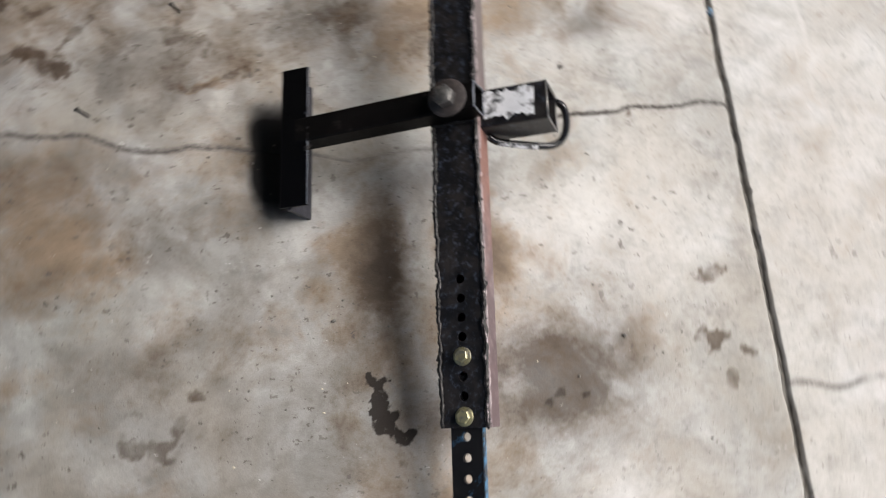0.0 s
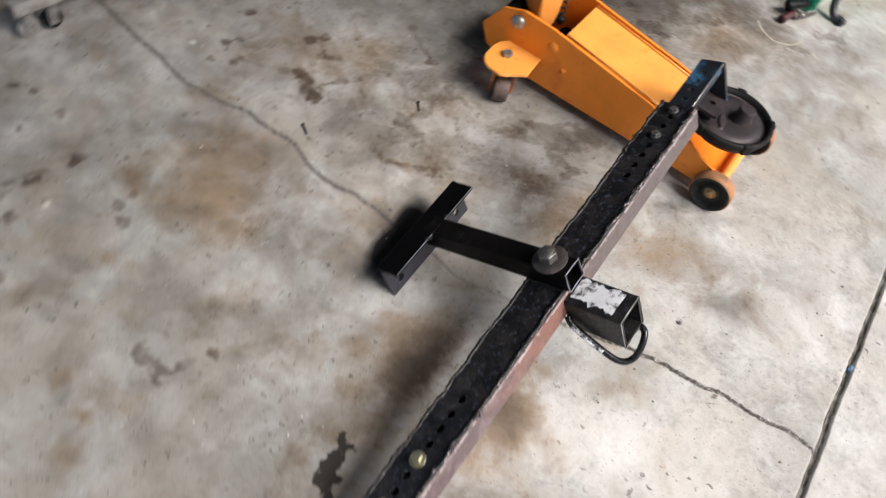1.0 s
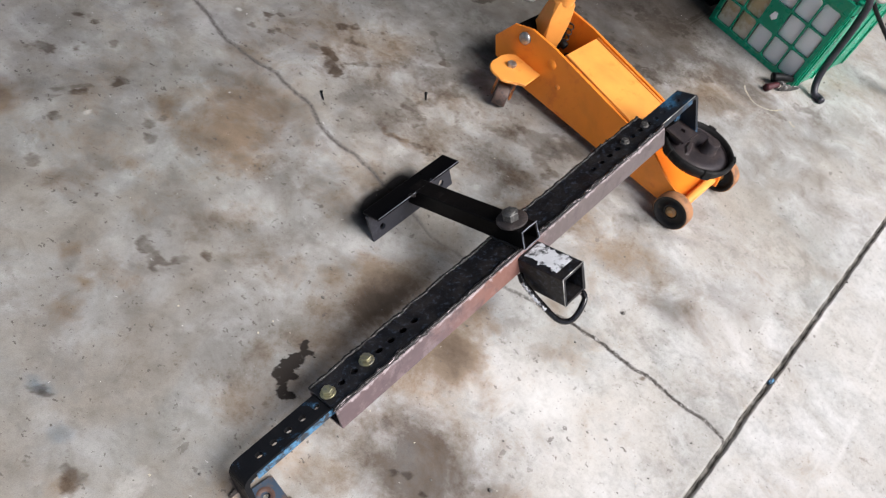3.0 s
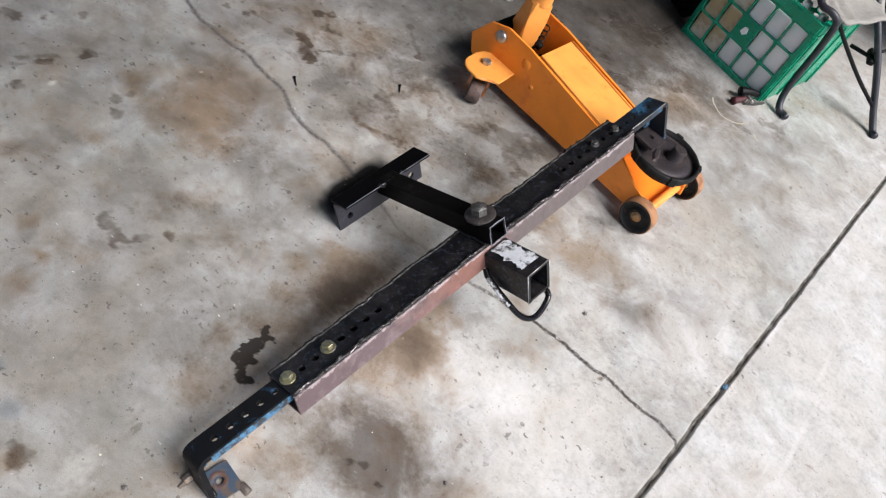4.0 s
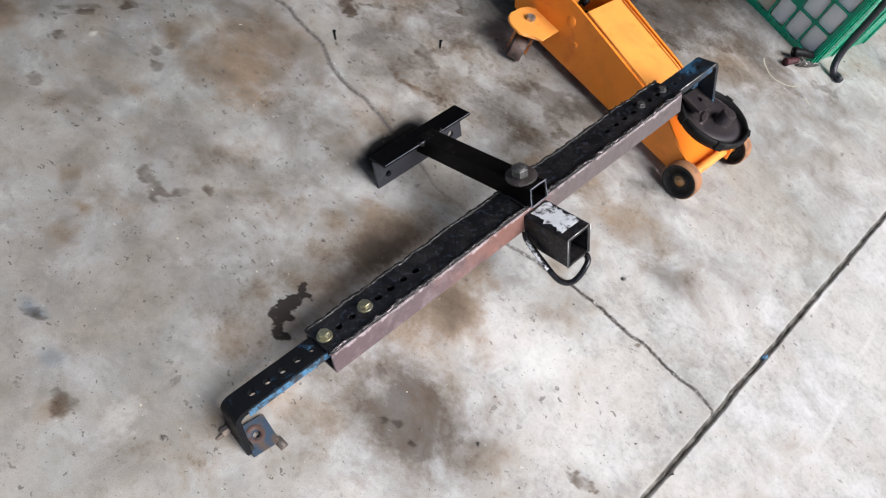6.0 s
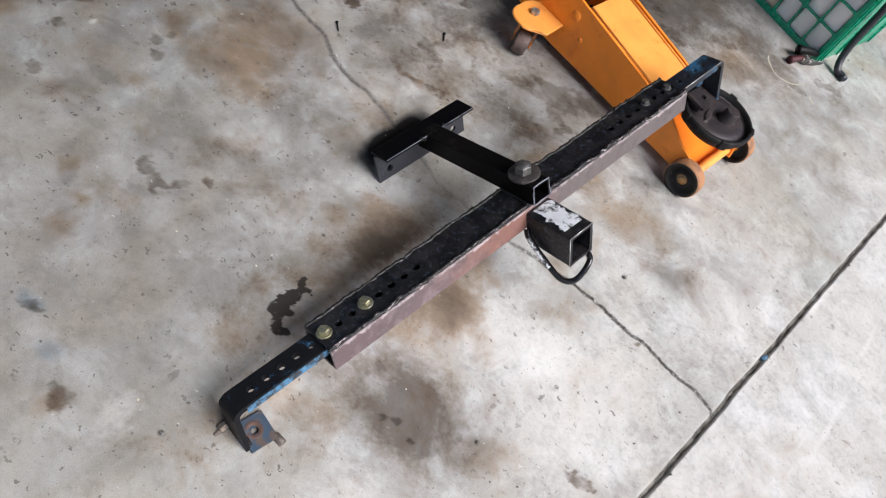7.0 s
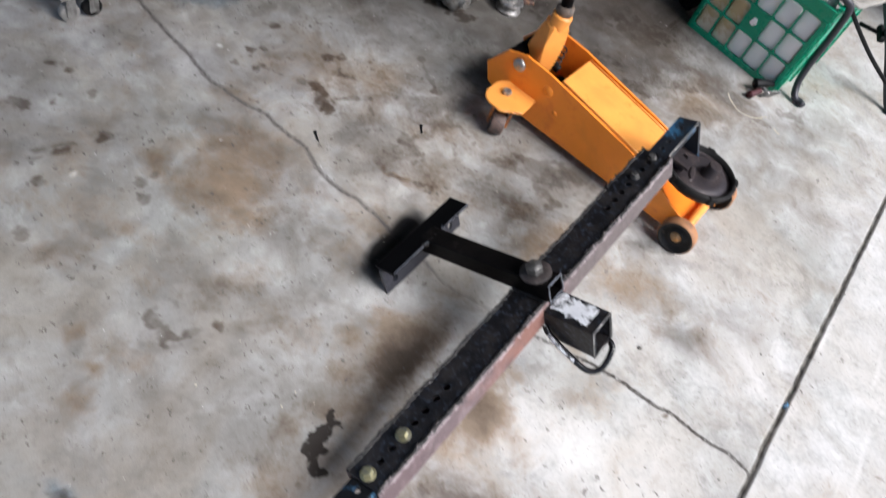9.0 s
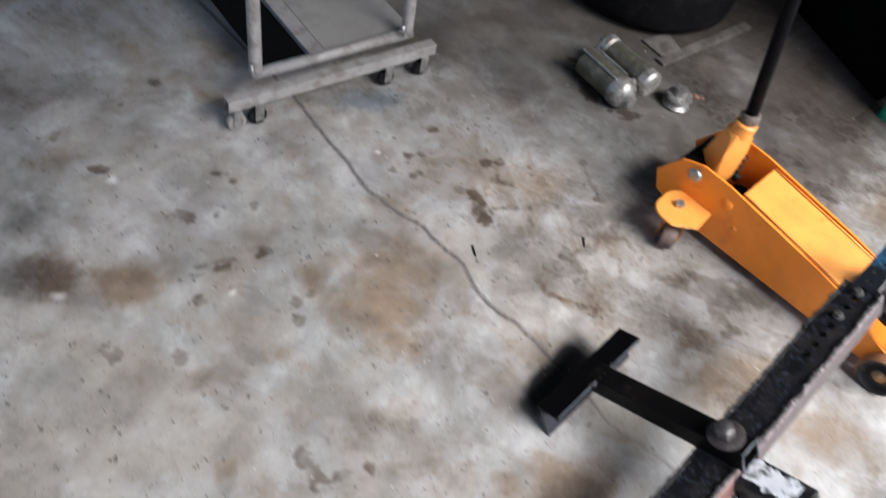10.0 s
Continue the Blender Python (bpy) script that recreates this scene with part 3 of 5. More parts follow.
SPILLS_WEST_OF_JACK = [
    (-0.865, 0.406, -0.833, 0.447, 0.0123, 0.8), (-0.833, 0.447, -0.75, 0.515, 0.00448, 0.45), (-0.8, 0.386, -0.765, 0.399, 0.0123, 0.65), (-0.792, 0.297, -0.716, 0.246, 0.0187, 0.95), (-0.728, 0.308, -0.675, 0.367, 0.012, 0.8),
    (-0.675, 0.367, -0.611, 0.323, 0.00608, 0.5), (-1.066, 0.369, -1.036, 0.388, 0.00864, 0.8), (-0.685, 0.643, -0.598, 0.587, 0.00768, 0.5), (-0.571, 0.565, -0.571, 0.565, 0.015, 0.75), (-0.627, 0.449, -0.627, 0.449, 0.0125, 0.6),
    (-0.611, 0.494, -0.568, 0.485, 0.00544, 0.55), (-0.839, 0.272, -0.839, 0.272, 0.0101, 0.5), (-0.896, 0.244, -0.896, 0.244, 0.00832, 0.8), (-0.951, 0.215, -0.925, 0.242, 0.00496, 0.5),
]
SPILLS_BY_JACK = [
    (-0.502, 0.332, -0.452, 0.309, 0.0224, 0.65), (-0.445, 0.281, -0.445, 0.281, 0.00848, 0.7), (-0.48, 0.396, -0.48, 0.396, 0.0194, 0.45), (-0.501, 0.2, -0.433, 0.203, 0.00576, 0.7), (-0.433, 0.203, -0.373, 0.239, 0.00576, 0.7),
    (-0.359, 0.235, -0.359, 0.235, 0.0149, 0.65), (-0.413, 0.429, -0.368, 0.374, 0.00704, 0.6), (-0.458, 0.425, -0.41, 0.424, 0.00448, 0.5), (-0.319, 0.358, -0.21, 0.354, 0.0294, 0.3), (-0.317, 0.462, -0.249, 0.505, 0.0144, 0.5),
    (-0.268, 0.541, -0.227, 0.55, 0.00832, 0.6), (-0.161, 0.512, -0.094, 0.469, 0.0312, 0.55), (-0.434, 0.502, -0.375, 0.482, 0.00736, 0.4), (-0.15, 0.627, -0.093, 0.606, 0.019, 0.5),
]
DROPS_ALONG_CRACK = [
    (-1.05, 0.384, -1.05, 0.384, 0.0173, 0.8), (-1.007, 0.261, -0.99, 0.234, 0.0128, 0.9), (-0.995, 0.287, -0.995, 0.287, 0.0074, 0.8), (-1.001, 0.176, -1.001, 0.176, 0.0116, 0.85), (-0.948, 0.206, -0.948, 0.206, 0.009, 0.75),
    (-0.947, 0.237, -0.916, 0.239, 0.0064, 0.7), (-0.897, 0.242, -0.897, 0.242, 0.01, 0.85), (-0.67, 0.024, -0.67, 0.024, 0.0074, 0.8), (-0.675, 0.003, -0.675, 0.003, 0.0042, 0.7), (-0.679, -0.063, -0.679, -0.063, 0.0032, 0.8),
    (-0.91, 0.001, -0.91, 0.001, 0.005, 0.7), (-0.838, 0.275, -0.838, 0.275, 0.011, 0.5),
]
SPILLS_WEST = [
    (-1.258, -0.184, -1.258, -0.184, 0.0137, 0.7), (-1.238, -0.165, -1.238, -0.165, 0.0078, 0.5), (-1.211, -0.165, -1.211, -0.165, 0.01, 0.9), (-1.113, -0.178, -1.113, -0.178, 0.0092, 0.6), (-1.15, -0.268, -1.154, -0.238, 0.0088, 0.7),
    (-0.986, -0.268, -0.985, -0.241, 0.0096, 0.9), (-1.016, -0.36, -1.006, -0.334, 0.0086, 0.8), (-1.031, -0.414, -1.012, -0.363, 0.0056, 0.5), (-0.834, -0.289, -0.834, -0.289, 0.0146, 0.6), (-0.792, -0.312, -0.792, -0.312, 0.013, 0.6),
    (-0.97, -0.442, -0.97, -0.442, 0.011, 0.7), (-0.966, -0.174, -0.966, -0.174, 0.0062, 0.5), (-0.972, -0.192, -0.972, -0.192, 0.0038, 0.6),
]
SPILLS_BY_STAND = [
    (-1.622, -0.11, -1.622, -0.11, 0.0148, 0.8), (-1.438, -0.404, -1.418, -0.387, 0.0114, 0.8), (-1.2, -0.334, -1.178, -0.319, 0.0174, 0.7), (-0.886, -0.547, -0.886, -0.547, 0.0179, 0.6), (-0.976, -0.656, -0.976, -0.656, 0.0195, 0.6),
    (-1.592, -0.415, -1.592, -0.415, 0.0146, 0.5),
]
SPILLS_SOUTH = [
    (-0.559, -0.503, -0.536, -0.514, 0.0132, 0.68), (-0.501, -0.516, -0.475, -0.509, 0.0168, 0.72), (-0.481, -0.504, -0.455, -0.454, 0.0072, 0.4), (-0.447, -0.437, -0.436, -0.432, 0.01, 0.8), (-0.56, -0.455, -0.534, -0.456, 0.005, 0.45),
    (-0.208, -0.909, -0.208, -0.909, 0.019, 0.75), (-0.288, -0.947, -0.288, -0.947, 0.0074, 0.8), (-1.049, -0.389, -1.016, -0.32, 0.0088, 0.5), (-0.993, -0.247, -0.993, -0.247, 0.011, 0.6), (-0.833, -0.243, -0.833, -0.243, 0.011, 0.5),
    (-0.607, -0.095, -0.607, -0.095, 0.0074, 0.6), (-0.091, -0.571, -0.091, -0.571, 0.0118, 0.6),
]
SPILLS_BY_JOINT = [
    (0.53, -0.262, 0.555, -0.25, 0.014, 0.85), (0.505, -0.392, 0.525, -0.386, 0.018, 0.95), (0.57, -0.412, 0.59, -0.418, 0.008, 0.85), (0.539, -0.475, 0.541, -0.458, 0.01, 0.65), (0.552, -0.175, 0.56, -0.17, 0.008, 0.5),
    (-0.405, -0.862, -0.37, -0.848, 0.007, 0.8), (-0.39, -0.84, -0.36, -0.855, 0.004, 0.8), (-0.42, -0.845, -0.4, -0.85, 0.004, 0.7), (-0.35, -0.84, -0.34, -0.835, 0.004, 0.6),
]
SPILLS_AND_SHADE_BY_CRATE = [
    (-0.98, 1.02, -0.84, 0.92, 0.035, 1.0), (-0.8, 0.93, -0.72, 0.94, 0.025, 1.0),
    (-0.2, 1.12, -0.13, 1.17, 0.035, 0.8), (-0.33, 1.2, -0.24, 1.22, 0.03, 0.7), (-0.62, 1.27, -0.5, 1.22, 0.05, 0.75), (-0.34, 1.46, -0.23, 1.53, 0.05, 1.0), (-0.07, 1.27, -0.05, 1.3, 0.018, 0.5), (0.0, 1.34, 0.015, 1.365, 0.012, 0.55), (0.25, 1.42, 0.29, 1.43, 0.014, 0.45),
    (0.3, 1.55, 0.36, 1.58, 0.02, 0.5), (-0.75, 1.3, -0.66, 1.34, 0.04, 0.7), (0.443, 0.108, 0.448, 0.116, 0.006, 0.7), (0.185, -0.485, 0.2, -0.47, 0.008, 0.7), (0.245, -0.48, 0.262, -0.472, 0.006, 0.8),
]
# Soft stains, a few painting in shade: x, y, half length, half width, degrees, strength.
RUST = [
    (-1.098, -0.522, 0.05, 0.045, 0, 1.3), (-1.219, -0.625, 0.05, 0.04, 20, 1.0),
    (-0.115, -0.2, 0.06, 0.12, 0, 1.2), (0.09, -0.21, 0.07, 0.09, 20, 1.2), (0.19, -0.46, 0.15, 0.12, 10, 0.65),     (-1.081, -0.524, 0.046, 0.04, 146, 1.1), (-0.11, -0.26, 0.05, 0.13, 0, 1.1), (0.11, -0.2, 0.07, 0.1, 20, 0.85), (0.104, -0.57, 0.03, 0.08, 118, 0.7), (-0.09, -0.13, 0.05, 0.06, 0, 0.8),
    (-0.62, -0.63, 0.025, 0.02, 58, 0.8), (-0.612, -0.468, 0.034, 0.03, 60, 0.55), (0.3, 0.02, 0.05, 0.03, 20, 0.5), (-0.03, 0.3, 0.09, 0.08, 0, 0.8), (-0.55, -0.655, 0.025, 0.018, 40, 0.55),
    (0.06, -0.06, 0.06, 0.04, 80, 0.8), (-0.44, 0.205, 0.06, 0.009, 3, 0.9),
]
TAN_WEST = [
    (-0.742, -0.052, 0.11, 0.09, 20, 1.0), (-0.69, -0.15, 0.1, 0.08, 60, 1.0), (-0.63, -0.185, 0.05, 0.04, 0, 0.9), (-0.83, -0.224, 0.06, 0.04, 30, 0.85), (-0.86, -0.074, 0.06, 0.05, 0, 0.6),
    (-0.82, 0.36, 0.16, 0.12, 20, 0.75), (-0.75, -0.4, 0.05, 0.03, 50, 0.7),
]
BROWN_NEAR = [
    (0.124, -0.198, 0.06, 0.045, 35, 0.8), (0.103, -0.29, 0.05, 0.05, 60, 0.6), (-0.147, -0.324, 0.05, 0.04, 20, 0.7), (0.087, -0.412, 0.05, 0.03, 20, 0.6), (0.16, -0.42, 0.17, 0.13, 20, 0.45),
    (0.1, -0.3, 0.12, 0.07, 30, 0.75), (-0.13, -0.6, 0.09, 0.05, 30, 0.6), (-0.02, -0.33, 0.1, 0.07, 60, 0.7), (-0.09, -0.5, 0.07, 0.09, 20, 0.6), (0.0, -0.72, 0.06, 0.05, 30, 0.65),
    (0.05, -0.8, 0.05, 0.05, 0, 0.5), (0.4, -0.35, 0.1, 0.03, 50, 0.35), (-0.1, -0.36, 0.05, 0.1, 0, 0.95), (0.04, -0.61, 0.05, 0.035, 30, 0.6),
    (0.0, -0.63, 0.05, 0.04, 20, 0.8),
]
BROWN_SOUTH = [
    (-0.206, -0.916, 0.03, 0.025, 35, 0.9), (-0.504, -0.61, 0.05, 0.035, 35, 0.6), (-0.499, -0.72, 0.04, 0.03, 15, 0.6), (-0.174, -0.497, 0.04, 0.03, 15, 0.6), (-0.3, -0.32, 0.07, 0.05, 10, 0.5),
    (-0.5, -0.3, 0.06, 0.04, 50, 0.5), (-0.42, -0.1, 0.07, 0.05, 20, 0.45), (-0.17, -0.16, 0.06, 0.05, 30, 1.1), (-0.245, -0.25, 0.05, 0.03, 30, 0.6), (-0.541, -0.656, 0.022, 0.018, 20, 0.8),
]
BROWN_NORTH = [
    (0.298, 0.098, 0.06, 0.04, 60, 0.5), (0.339, 0.37, 0.07, 0.04, 60, 0.55), (0.171, 0.111, 0.04, 0.03, 35, 0.55), (-0.143, 0.378, 0.06, 0.04, 35, 0.7), (0.094, 0.427, 0.04, 0.05, 15, 0.6),
    (-0.3, 0.3, 0.2, 0.12, 15, 0.4), (-0.45, 0.45, 0.16, 0.07, 25, 0.6), (0.2, 0.38, 0.12, 0.07, 25, 0.8), (0.18, 0.22, 0.06, 0.05, 0, 0.55), (-0.9, 0.1, 0.1, 0.06, 20, 0.45),
    (0.02, 0.38, 0.11, 0.07, 20, 0.95), (0.058, 0.418, 0.06, 0.05, 20, 0.75), (0.155, 0.39, 0.1, 0.03, 10, 0.8), (0.05, 1.35, 0.2, 0.12, 40, 0.7),
]
GREY_NEAR = [
    (0.2, -0.45, 0.12, 0.09, 15, 1.1), (0.21, -0.455, 0.06, 0.055, 15, 1.15), (0.101, -0.425, 0.022, 0.022, 53, 0.9), (0.27, -0.48, 0.03, 0.03, 0, 0.8), (0.15, -0.52, 0.06, 0.05, 30, 0.7),
    (0.38, 0.365, 0.09, 0.05, 19, 0.6), (-0.34, 0.29, 0.1, 0.05, 19, 0.35), (-0.2, 0.36, 0.1, 0.05, 19, 0.45), (-1.243, -0.673, 0.07, 0.045, 50, 0.9), (-1.4, -0.58, 0.07, 0.05, 60, 0.9),
    (-1.29, 0.28, 0.13, 0.06, 55, 0.5), (0.2, -0.44, 0.07, 0.075, 10, 1.5), (0.24, -0.47, 0.06, 0.045, 0, 1.3), (0.02, 0.33, 0.06, 0.05, 10, 0.6),
    (-0.12, -0.22, 0.045, 0.12, 0, 1.1), (0.09, -0.19, 0.05, 0.07, 20, 0.8), (-0.28, -0.5, 0.12, 0.12, 0, 0.45),
]
GREY_BY_CRATE = [
    (0.177, 0.554, 0.07, 0.03, 60, 0.75), (0.296, 0.593, 0.06, 0.02, 35, 0.55), (0.172, 1.076, 0.04, 0.02, 15, 0.8), (0.167, 1.263, 0.03, 0.02, 35, 0.7), (-0.122, 0.573, 0.05, 0.03, 60, 0.7),
    (0.1, 1.43, 0.12, 0.08, 20, 1.0), (-0.15, 1.25, 0.16, 0.14, 30, 0.4), (0.02, 1.5, 0.12, 0.1, 20, 0.9), (0.0, 1.08, 0.1, 0.15, 20, 0.35), (-0.12, 1.32, 0.2, 0.09, 45, 0.85), (0.13, 1.3, 0.1, 0.05, 40, 0.55),
    (-0.16, 1.4, 0.16, 0.16, 30, 1.0), (0.16, 1.16, 0.3, 0.22, 20, 0.5), (0.36, 1.5, 0.16, 0.14, 30, 0.55),
]
GREY_BACK = [
    (-0.213, 1.215, 0.07, 0.05, 60, 0.8), (-0.288, 1.478, 0.12, 0.08, 41, 1.0), (-0.72, 1.41, 0.12, 0.07, 23, 1.0), (-0.55, 0.5, 0.12, 0.06, 30, 0.5), (-0.6, 0.95, 0.3, 0.2, 20, 0.6),
    (-0.4, 1.5, 0.36, 0.3, 30, 1.0), (-0.75, 1.75, 0.3, 0.3, 0, 1.1), (-0.55, 1.25, 0.2, 0.16, 20, 0.8),
]
PALE = [
    (0.313, -0.136, 0.16, 0.1, 30, 0.7), (0.45, -0.088, 0.14, 0.24, 0, 0.6), (0.02, -0.62, 0.035, 0.06, 30, 0.55), (0.3, 0.25, 0.1, 0.12, 20, 0.4), (-1.163, -0.652, 0.016, 0.01, 24, 1.0),
    (0.161, 1.264, 0.03, 0.025, 61, 0.7), (0.55, 0.5, 0.12, 0.3, -5, 0.5), (-0.13, -0.85, 0.03, 0.05, 40, 0.4), (0.3, -0.7, 0.1, 0.1, 0, 0.6), (-1.383, -0.387, 0.012, 0.012, 0, 1.0),
    (-1.069, 0.197, 0.008, 0.006, 0, 1.0), (-0.942, -0.374, 0.005, 0.009, 20, 1.0),
]
BLUE = [
    (-0.388, -0.85, 0.03, 0.014, 20, 0.9), (-0.29, -0.88, 0.03, 0.02, 50, 0.6), (-1.25, 0.29, 0.1, 0.04, 60, 0.9), (-0.36, -0.82, 0.03, 0.02, 0, 0.4),
]
CRACK = [(-2.2, 0.24), (-1.75, 0.2), (-1.386, 0.162), (-1.201, 0.125), (-1.073, 0.1), (-0.976, 0.079), (-0.862, 0.09), (-0.806, 0.104), (-0.752, 0.097), (-0.664, 0.096), (-0.58, 0.06), (-0.507, 0.055), (-0.46, 0.062), (-0.404, 0.057), (-0.356, 0.05), (-0.226, 0.036), (-0.154, 0.019), (-0.063, 0.036), (0.007, 0.04), (0.12, 0.07), (0.239, 0.102), (0.28, 0.108), (0.329, 0.114), (0.376, 0.112), (0.432, 0.123), (0.465, 0.127), (0.522, 0.123), (0.569, 0.126), (0.602, 0.137), (0.675, 0.124)]
CRACK_ROW = 0.08


def crack_line(x):
    """The y at which the crack lies over x, with its small wiggles."""
    px, py = np.array(CRACK).T
    y = np.interp(x, px, py)
    return y + (clouds(x, x * 0 + 1.7, 22.0, 201, 3) - 0.5) * 0.012


def axis_steps(lo, hi, step, far_lo, far_hi):
    mid = np.arange(lo, hi + step / 2, step)
    out = lambda a, b: a + (b - a) * (np.linspace(0, 1, 14)[1:] ** 2.2)
    return np.concatenate([out(lo, far_lo)[::-1], mid, out(hi, far_hi)])


def stroke_field(x, y, rows, frayed, rag=3.0):
    """Spills along short strokes, with frayed edges: 0 outside, the stroke's strength inside."""
    f = np.zeros_like(x)
    for x0, y0, x1, y1, half, s in rows:
        dx, dy = x1 - x0, y1 - y0
        t = np.clip(((x - x0) * dx + (y - y0) * dy) / (dx * dx + dy * dy + 1e-9), 0, 1)
        d = np.hypot(x - x0 - t * dx, y - y0 - t * dy)
        k = np.clip((1.2 * half - d + frayed * max(half, 0.011) * rag) / (0.003 + 0.25 * half), 0, 1)
        f = np.maximum(f, s * k)
    return f


def soft_field(x, y, wx, wy, warp, rows, fall=0.62):
    """Soft-edged stains and painted shade, their outlines bent by the warp."""
    f = np.zeros_like(x)
    for cx, cy, a, b, deg, s in rows:
        c, n = math.cos(radians(deg)), math.sin(radians(deg))
        k = min(1.0, max(a, b) / 0.05)
        at = (np.array([cx]), np.array([cy]))
        dx = x - cx + k * (wx - warp(*at, 21))
        dy = y - cy + k * (wy - warp(*at, 31))
        d2 = ((dx * c + dy * n) / a) ** 2 + ((dy * c - dx * n) / b) ** 2
        f = np.maximum(f, s * np.exp(-fall * d2))
    return f


def build_floor():
    xs = axis_steps(-1.75, 0.95, 0.0052, -60, 60)
    xs = xs[np.abs(xs - JOINT) > 0.011]
    xs = np.sort(np.concatenate([xs, JOINT + np.array([-0.0105, -0.0072, -0.005, 0.0, 0.005, 0.0072, 0.0105])]))
    ys = axis_steps(-1.05, 1.6, 0.0058, -60, 60)
    ys = ys[np.abs(ys - CRACK_ROW) > 0.0075]
    ys = np.sort(np.concatenate([ys, CRACK_ROW + np.array([-0.007, -0.0045, -0.0028, -0.0014, 0.0, 0.0014, 0.0028, 0.0045, 0.007])]))
    gx, gy = np.meshgrid(xs, ys)
    # rows of the sheet bend along the crack
    y = gy + (crack_line(gx) - CRACK_ROW) * np.exp(-((gy - CRACK_ROW) / 0.3) ** 2) * (np.abs(gx) < 2.5)
    wander = (clouds(y, y * 0 + 3.1, 18.0, 5, 4) - 0.5) * 0.006 + (clouds(y, y * 0 + gx * 60.0, 60.0, 7, 2) - 0.5) * 0.0025
    near = np.exp(-((gx - JOINT) / 0.02) ** 2)
    x = gx + SKEW * y * np.where(np.abs(gx) < 3, 1, 0) + wander * near
    off = np.abs(gx - JOINT)
    chip = (clouds(x, y, 45.0, 9, 3) > 0.62) * 0.003
    z = np.where(off < 0.0055, -0.009 + 0.006 * (clouds(x, y, 60.0, 2) - 0.5), np.where(off < 0.009, -0.0015 - chip, 0.0))
    # the crack: worn broad and shallow to the west, thin and sharp to the east
    slope = np.gradient(crack_line(x[0]), x[0])[None, :]
    apart = (y - crack_line(x)) / np.sqrt(1 + slope ** 2)
    east = np.clip((x + 0.02) / 0.2, 0, 1)
    groove = np.exp(-(apart / (0.0042 - 0.002 * east)) ** 2) * np.clip(clouds(x, y, 40.0, 207, 3) * 1.8 - 0.2, 0.15, 1) * (gx < JOINT)
    z = z - 0.003 * groove

    def warp(u, v, seed):
        return (clouds(u, v, 16.0, seed, 4) - 0.5) * 0.055 + (clouds(u, v, 70.0, seed + 4, 3) - 0.5) * 0.026

    wx, wy = warp(x, y, 21), warp(x, y, 31)
    frayed = clouds(x, y, 52.0, 41, 4) - 0.5
    oil = stroke_field(x, y, OIL_BESIDE_BAR, frayed, 2.4)
    damp_shade = stroke_field(x, y, [*SPILLS_WEST_OF_JACK, *SPILLS_BY_JACK, *DROPS_ALONG_CRACK, *SPILLS_WEST, *SPILLS_BY_STAND, *SPILLS_SOUTH, *SPILLS_BY_JOINT, *SPILLS_AND_SHADE_BY_CRATE], frayed)
    # the spills have dried unevenly
    dried = np.clip(0.3 + 1.35 * clouds(x, y, 55.0, 231, 3), 0.35, 1.15)
    oil, damp_shade = oil * np.clip(dried + 0.12, 0, 1.1), damp_shade * dried
    rust = soft_field(x, y, wx, wy, warp, [*RUST, *TAN_WEST, *BROWN_NEAR, *BROWN_SOUTH, *BROWN_NORTH]) * 1.12
    grey = soft_field(x, y, wx, wy, warp, [*GREY_NEAR, *GREY_BY_CRATE, *GREY_BACK]) * 1.12
    pale = soft_field(x, y, wx, wy, warp, PALE)
    blue = soft_field(x, y, wx, wy, warp, BLUE)
    # trodden dirt round the jack
    streak = clouds(x * 0.55 + y * 0.5, (y - x * 0.45) * 2.6, 9.0, 61, 4)
    trodden = np.exp(-(((x + 0.25 - 0.2 * (y - 0.7)) / 0.5) ** 4 + ((y - 0.6) / 0.48) ** 4))
    damp_shade = np.maximum(damp_shade, np.clip((streak - 0.56) * 5, 0, 0.42) * trodden)
    blobs = np.clip((clouds(x + 0.6 * wx, y + 0.6 * wy, 11.0, 151, 4) - 0.56) * 9, 0, 0.48)
    damp_shade = np.maximum(damp_shade, blobs * trodden)
    rust = np.maximum(rust, np.clip((clouds(x, y, 2.3, 71, 4) - 0.5) * 2.2, 0, 0.6) * np.clip((0.75 - x) / 0.5, 0.25, 1))
    grey = np.maximum(grey, np.clip((clouds(x, y, 2.0, 81, 4) - 0.55) * 2.5, 0, 0.6) * np.where(x < 0.6, 1, 0.3))
    # the back of the garage: its deep shade is put into the floor's colour
    back_shade = np.clip((y - 0.75 - 0.35 * x) / 0.5, 0, 1) * np.clip((0.25 - x - 0.1 * y) / 0.35, 0, 1) * np.clip((x + 1.9) / 0.5, 0, 1)
    grey = np.maximum(grey, back_shade * (1.0 + 0.8 * clouds(x + wx, y + wy, 5.0, 221, 4)))
    damp_shade = np.maximum(damp_shade, back_shade * np.clip((y - 1.0) / 0.4, 0, 1) * np.clip(clouds(x + wx, y + wy, 7.0, 225, 4) * 2.2 - 0.5, 0, 0.75))
    wear_shade = np.clip((0.12 - x) / 0.45, 0, 1) * (np.clip((clouds(x, y, 8.0, 161, 4) - 0.4) * 4.0, 0, 1) * 0.65 + np.clip((clouds(x, y, 27.0, 165, 4) - 0.45) * 4.0, 0, 1) * 0.3)
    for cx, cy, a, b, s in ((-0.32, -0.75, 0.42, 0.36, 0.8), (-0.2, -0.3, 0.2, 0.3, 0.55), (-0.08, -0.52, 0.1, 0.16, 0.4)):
        wear_shade = np.maximum(wear_shade, s * np.exp(-(((x - cx + wx) / a) ** 2 + ((y - cy + wy) / b) ** 2)) * (0.55 + 0.9 * clouds(x, y, 14.0, 191, 4)))
    streaks = np.clip((clouds(x * 7.0, y * 1.0, 3.0, 171, 4) - 0.5) * 2.2, 0, 0.75) * (gx > JOINT)
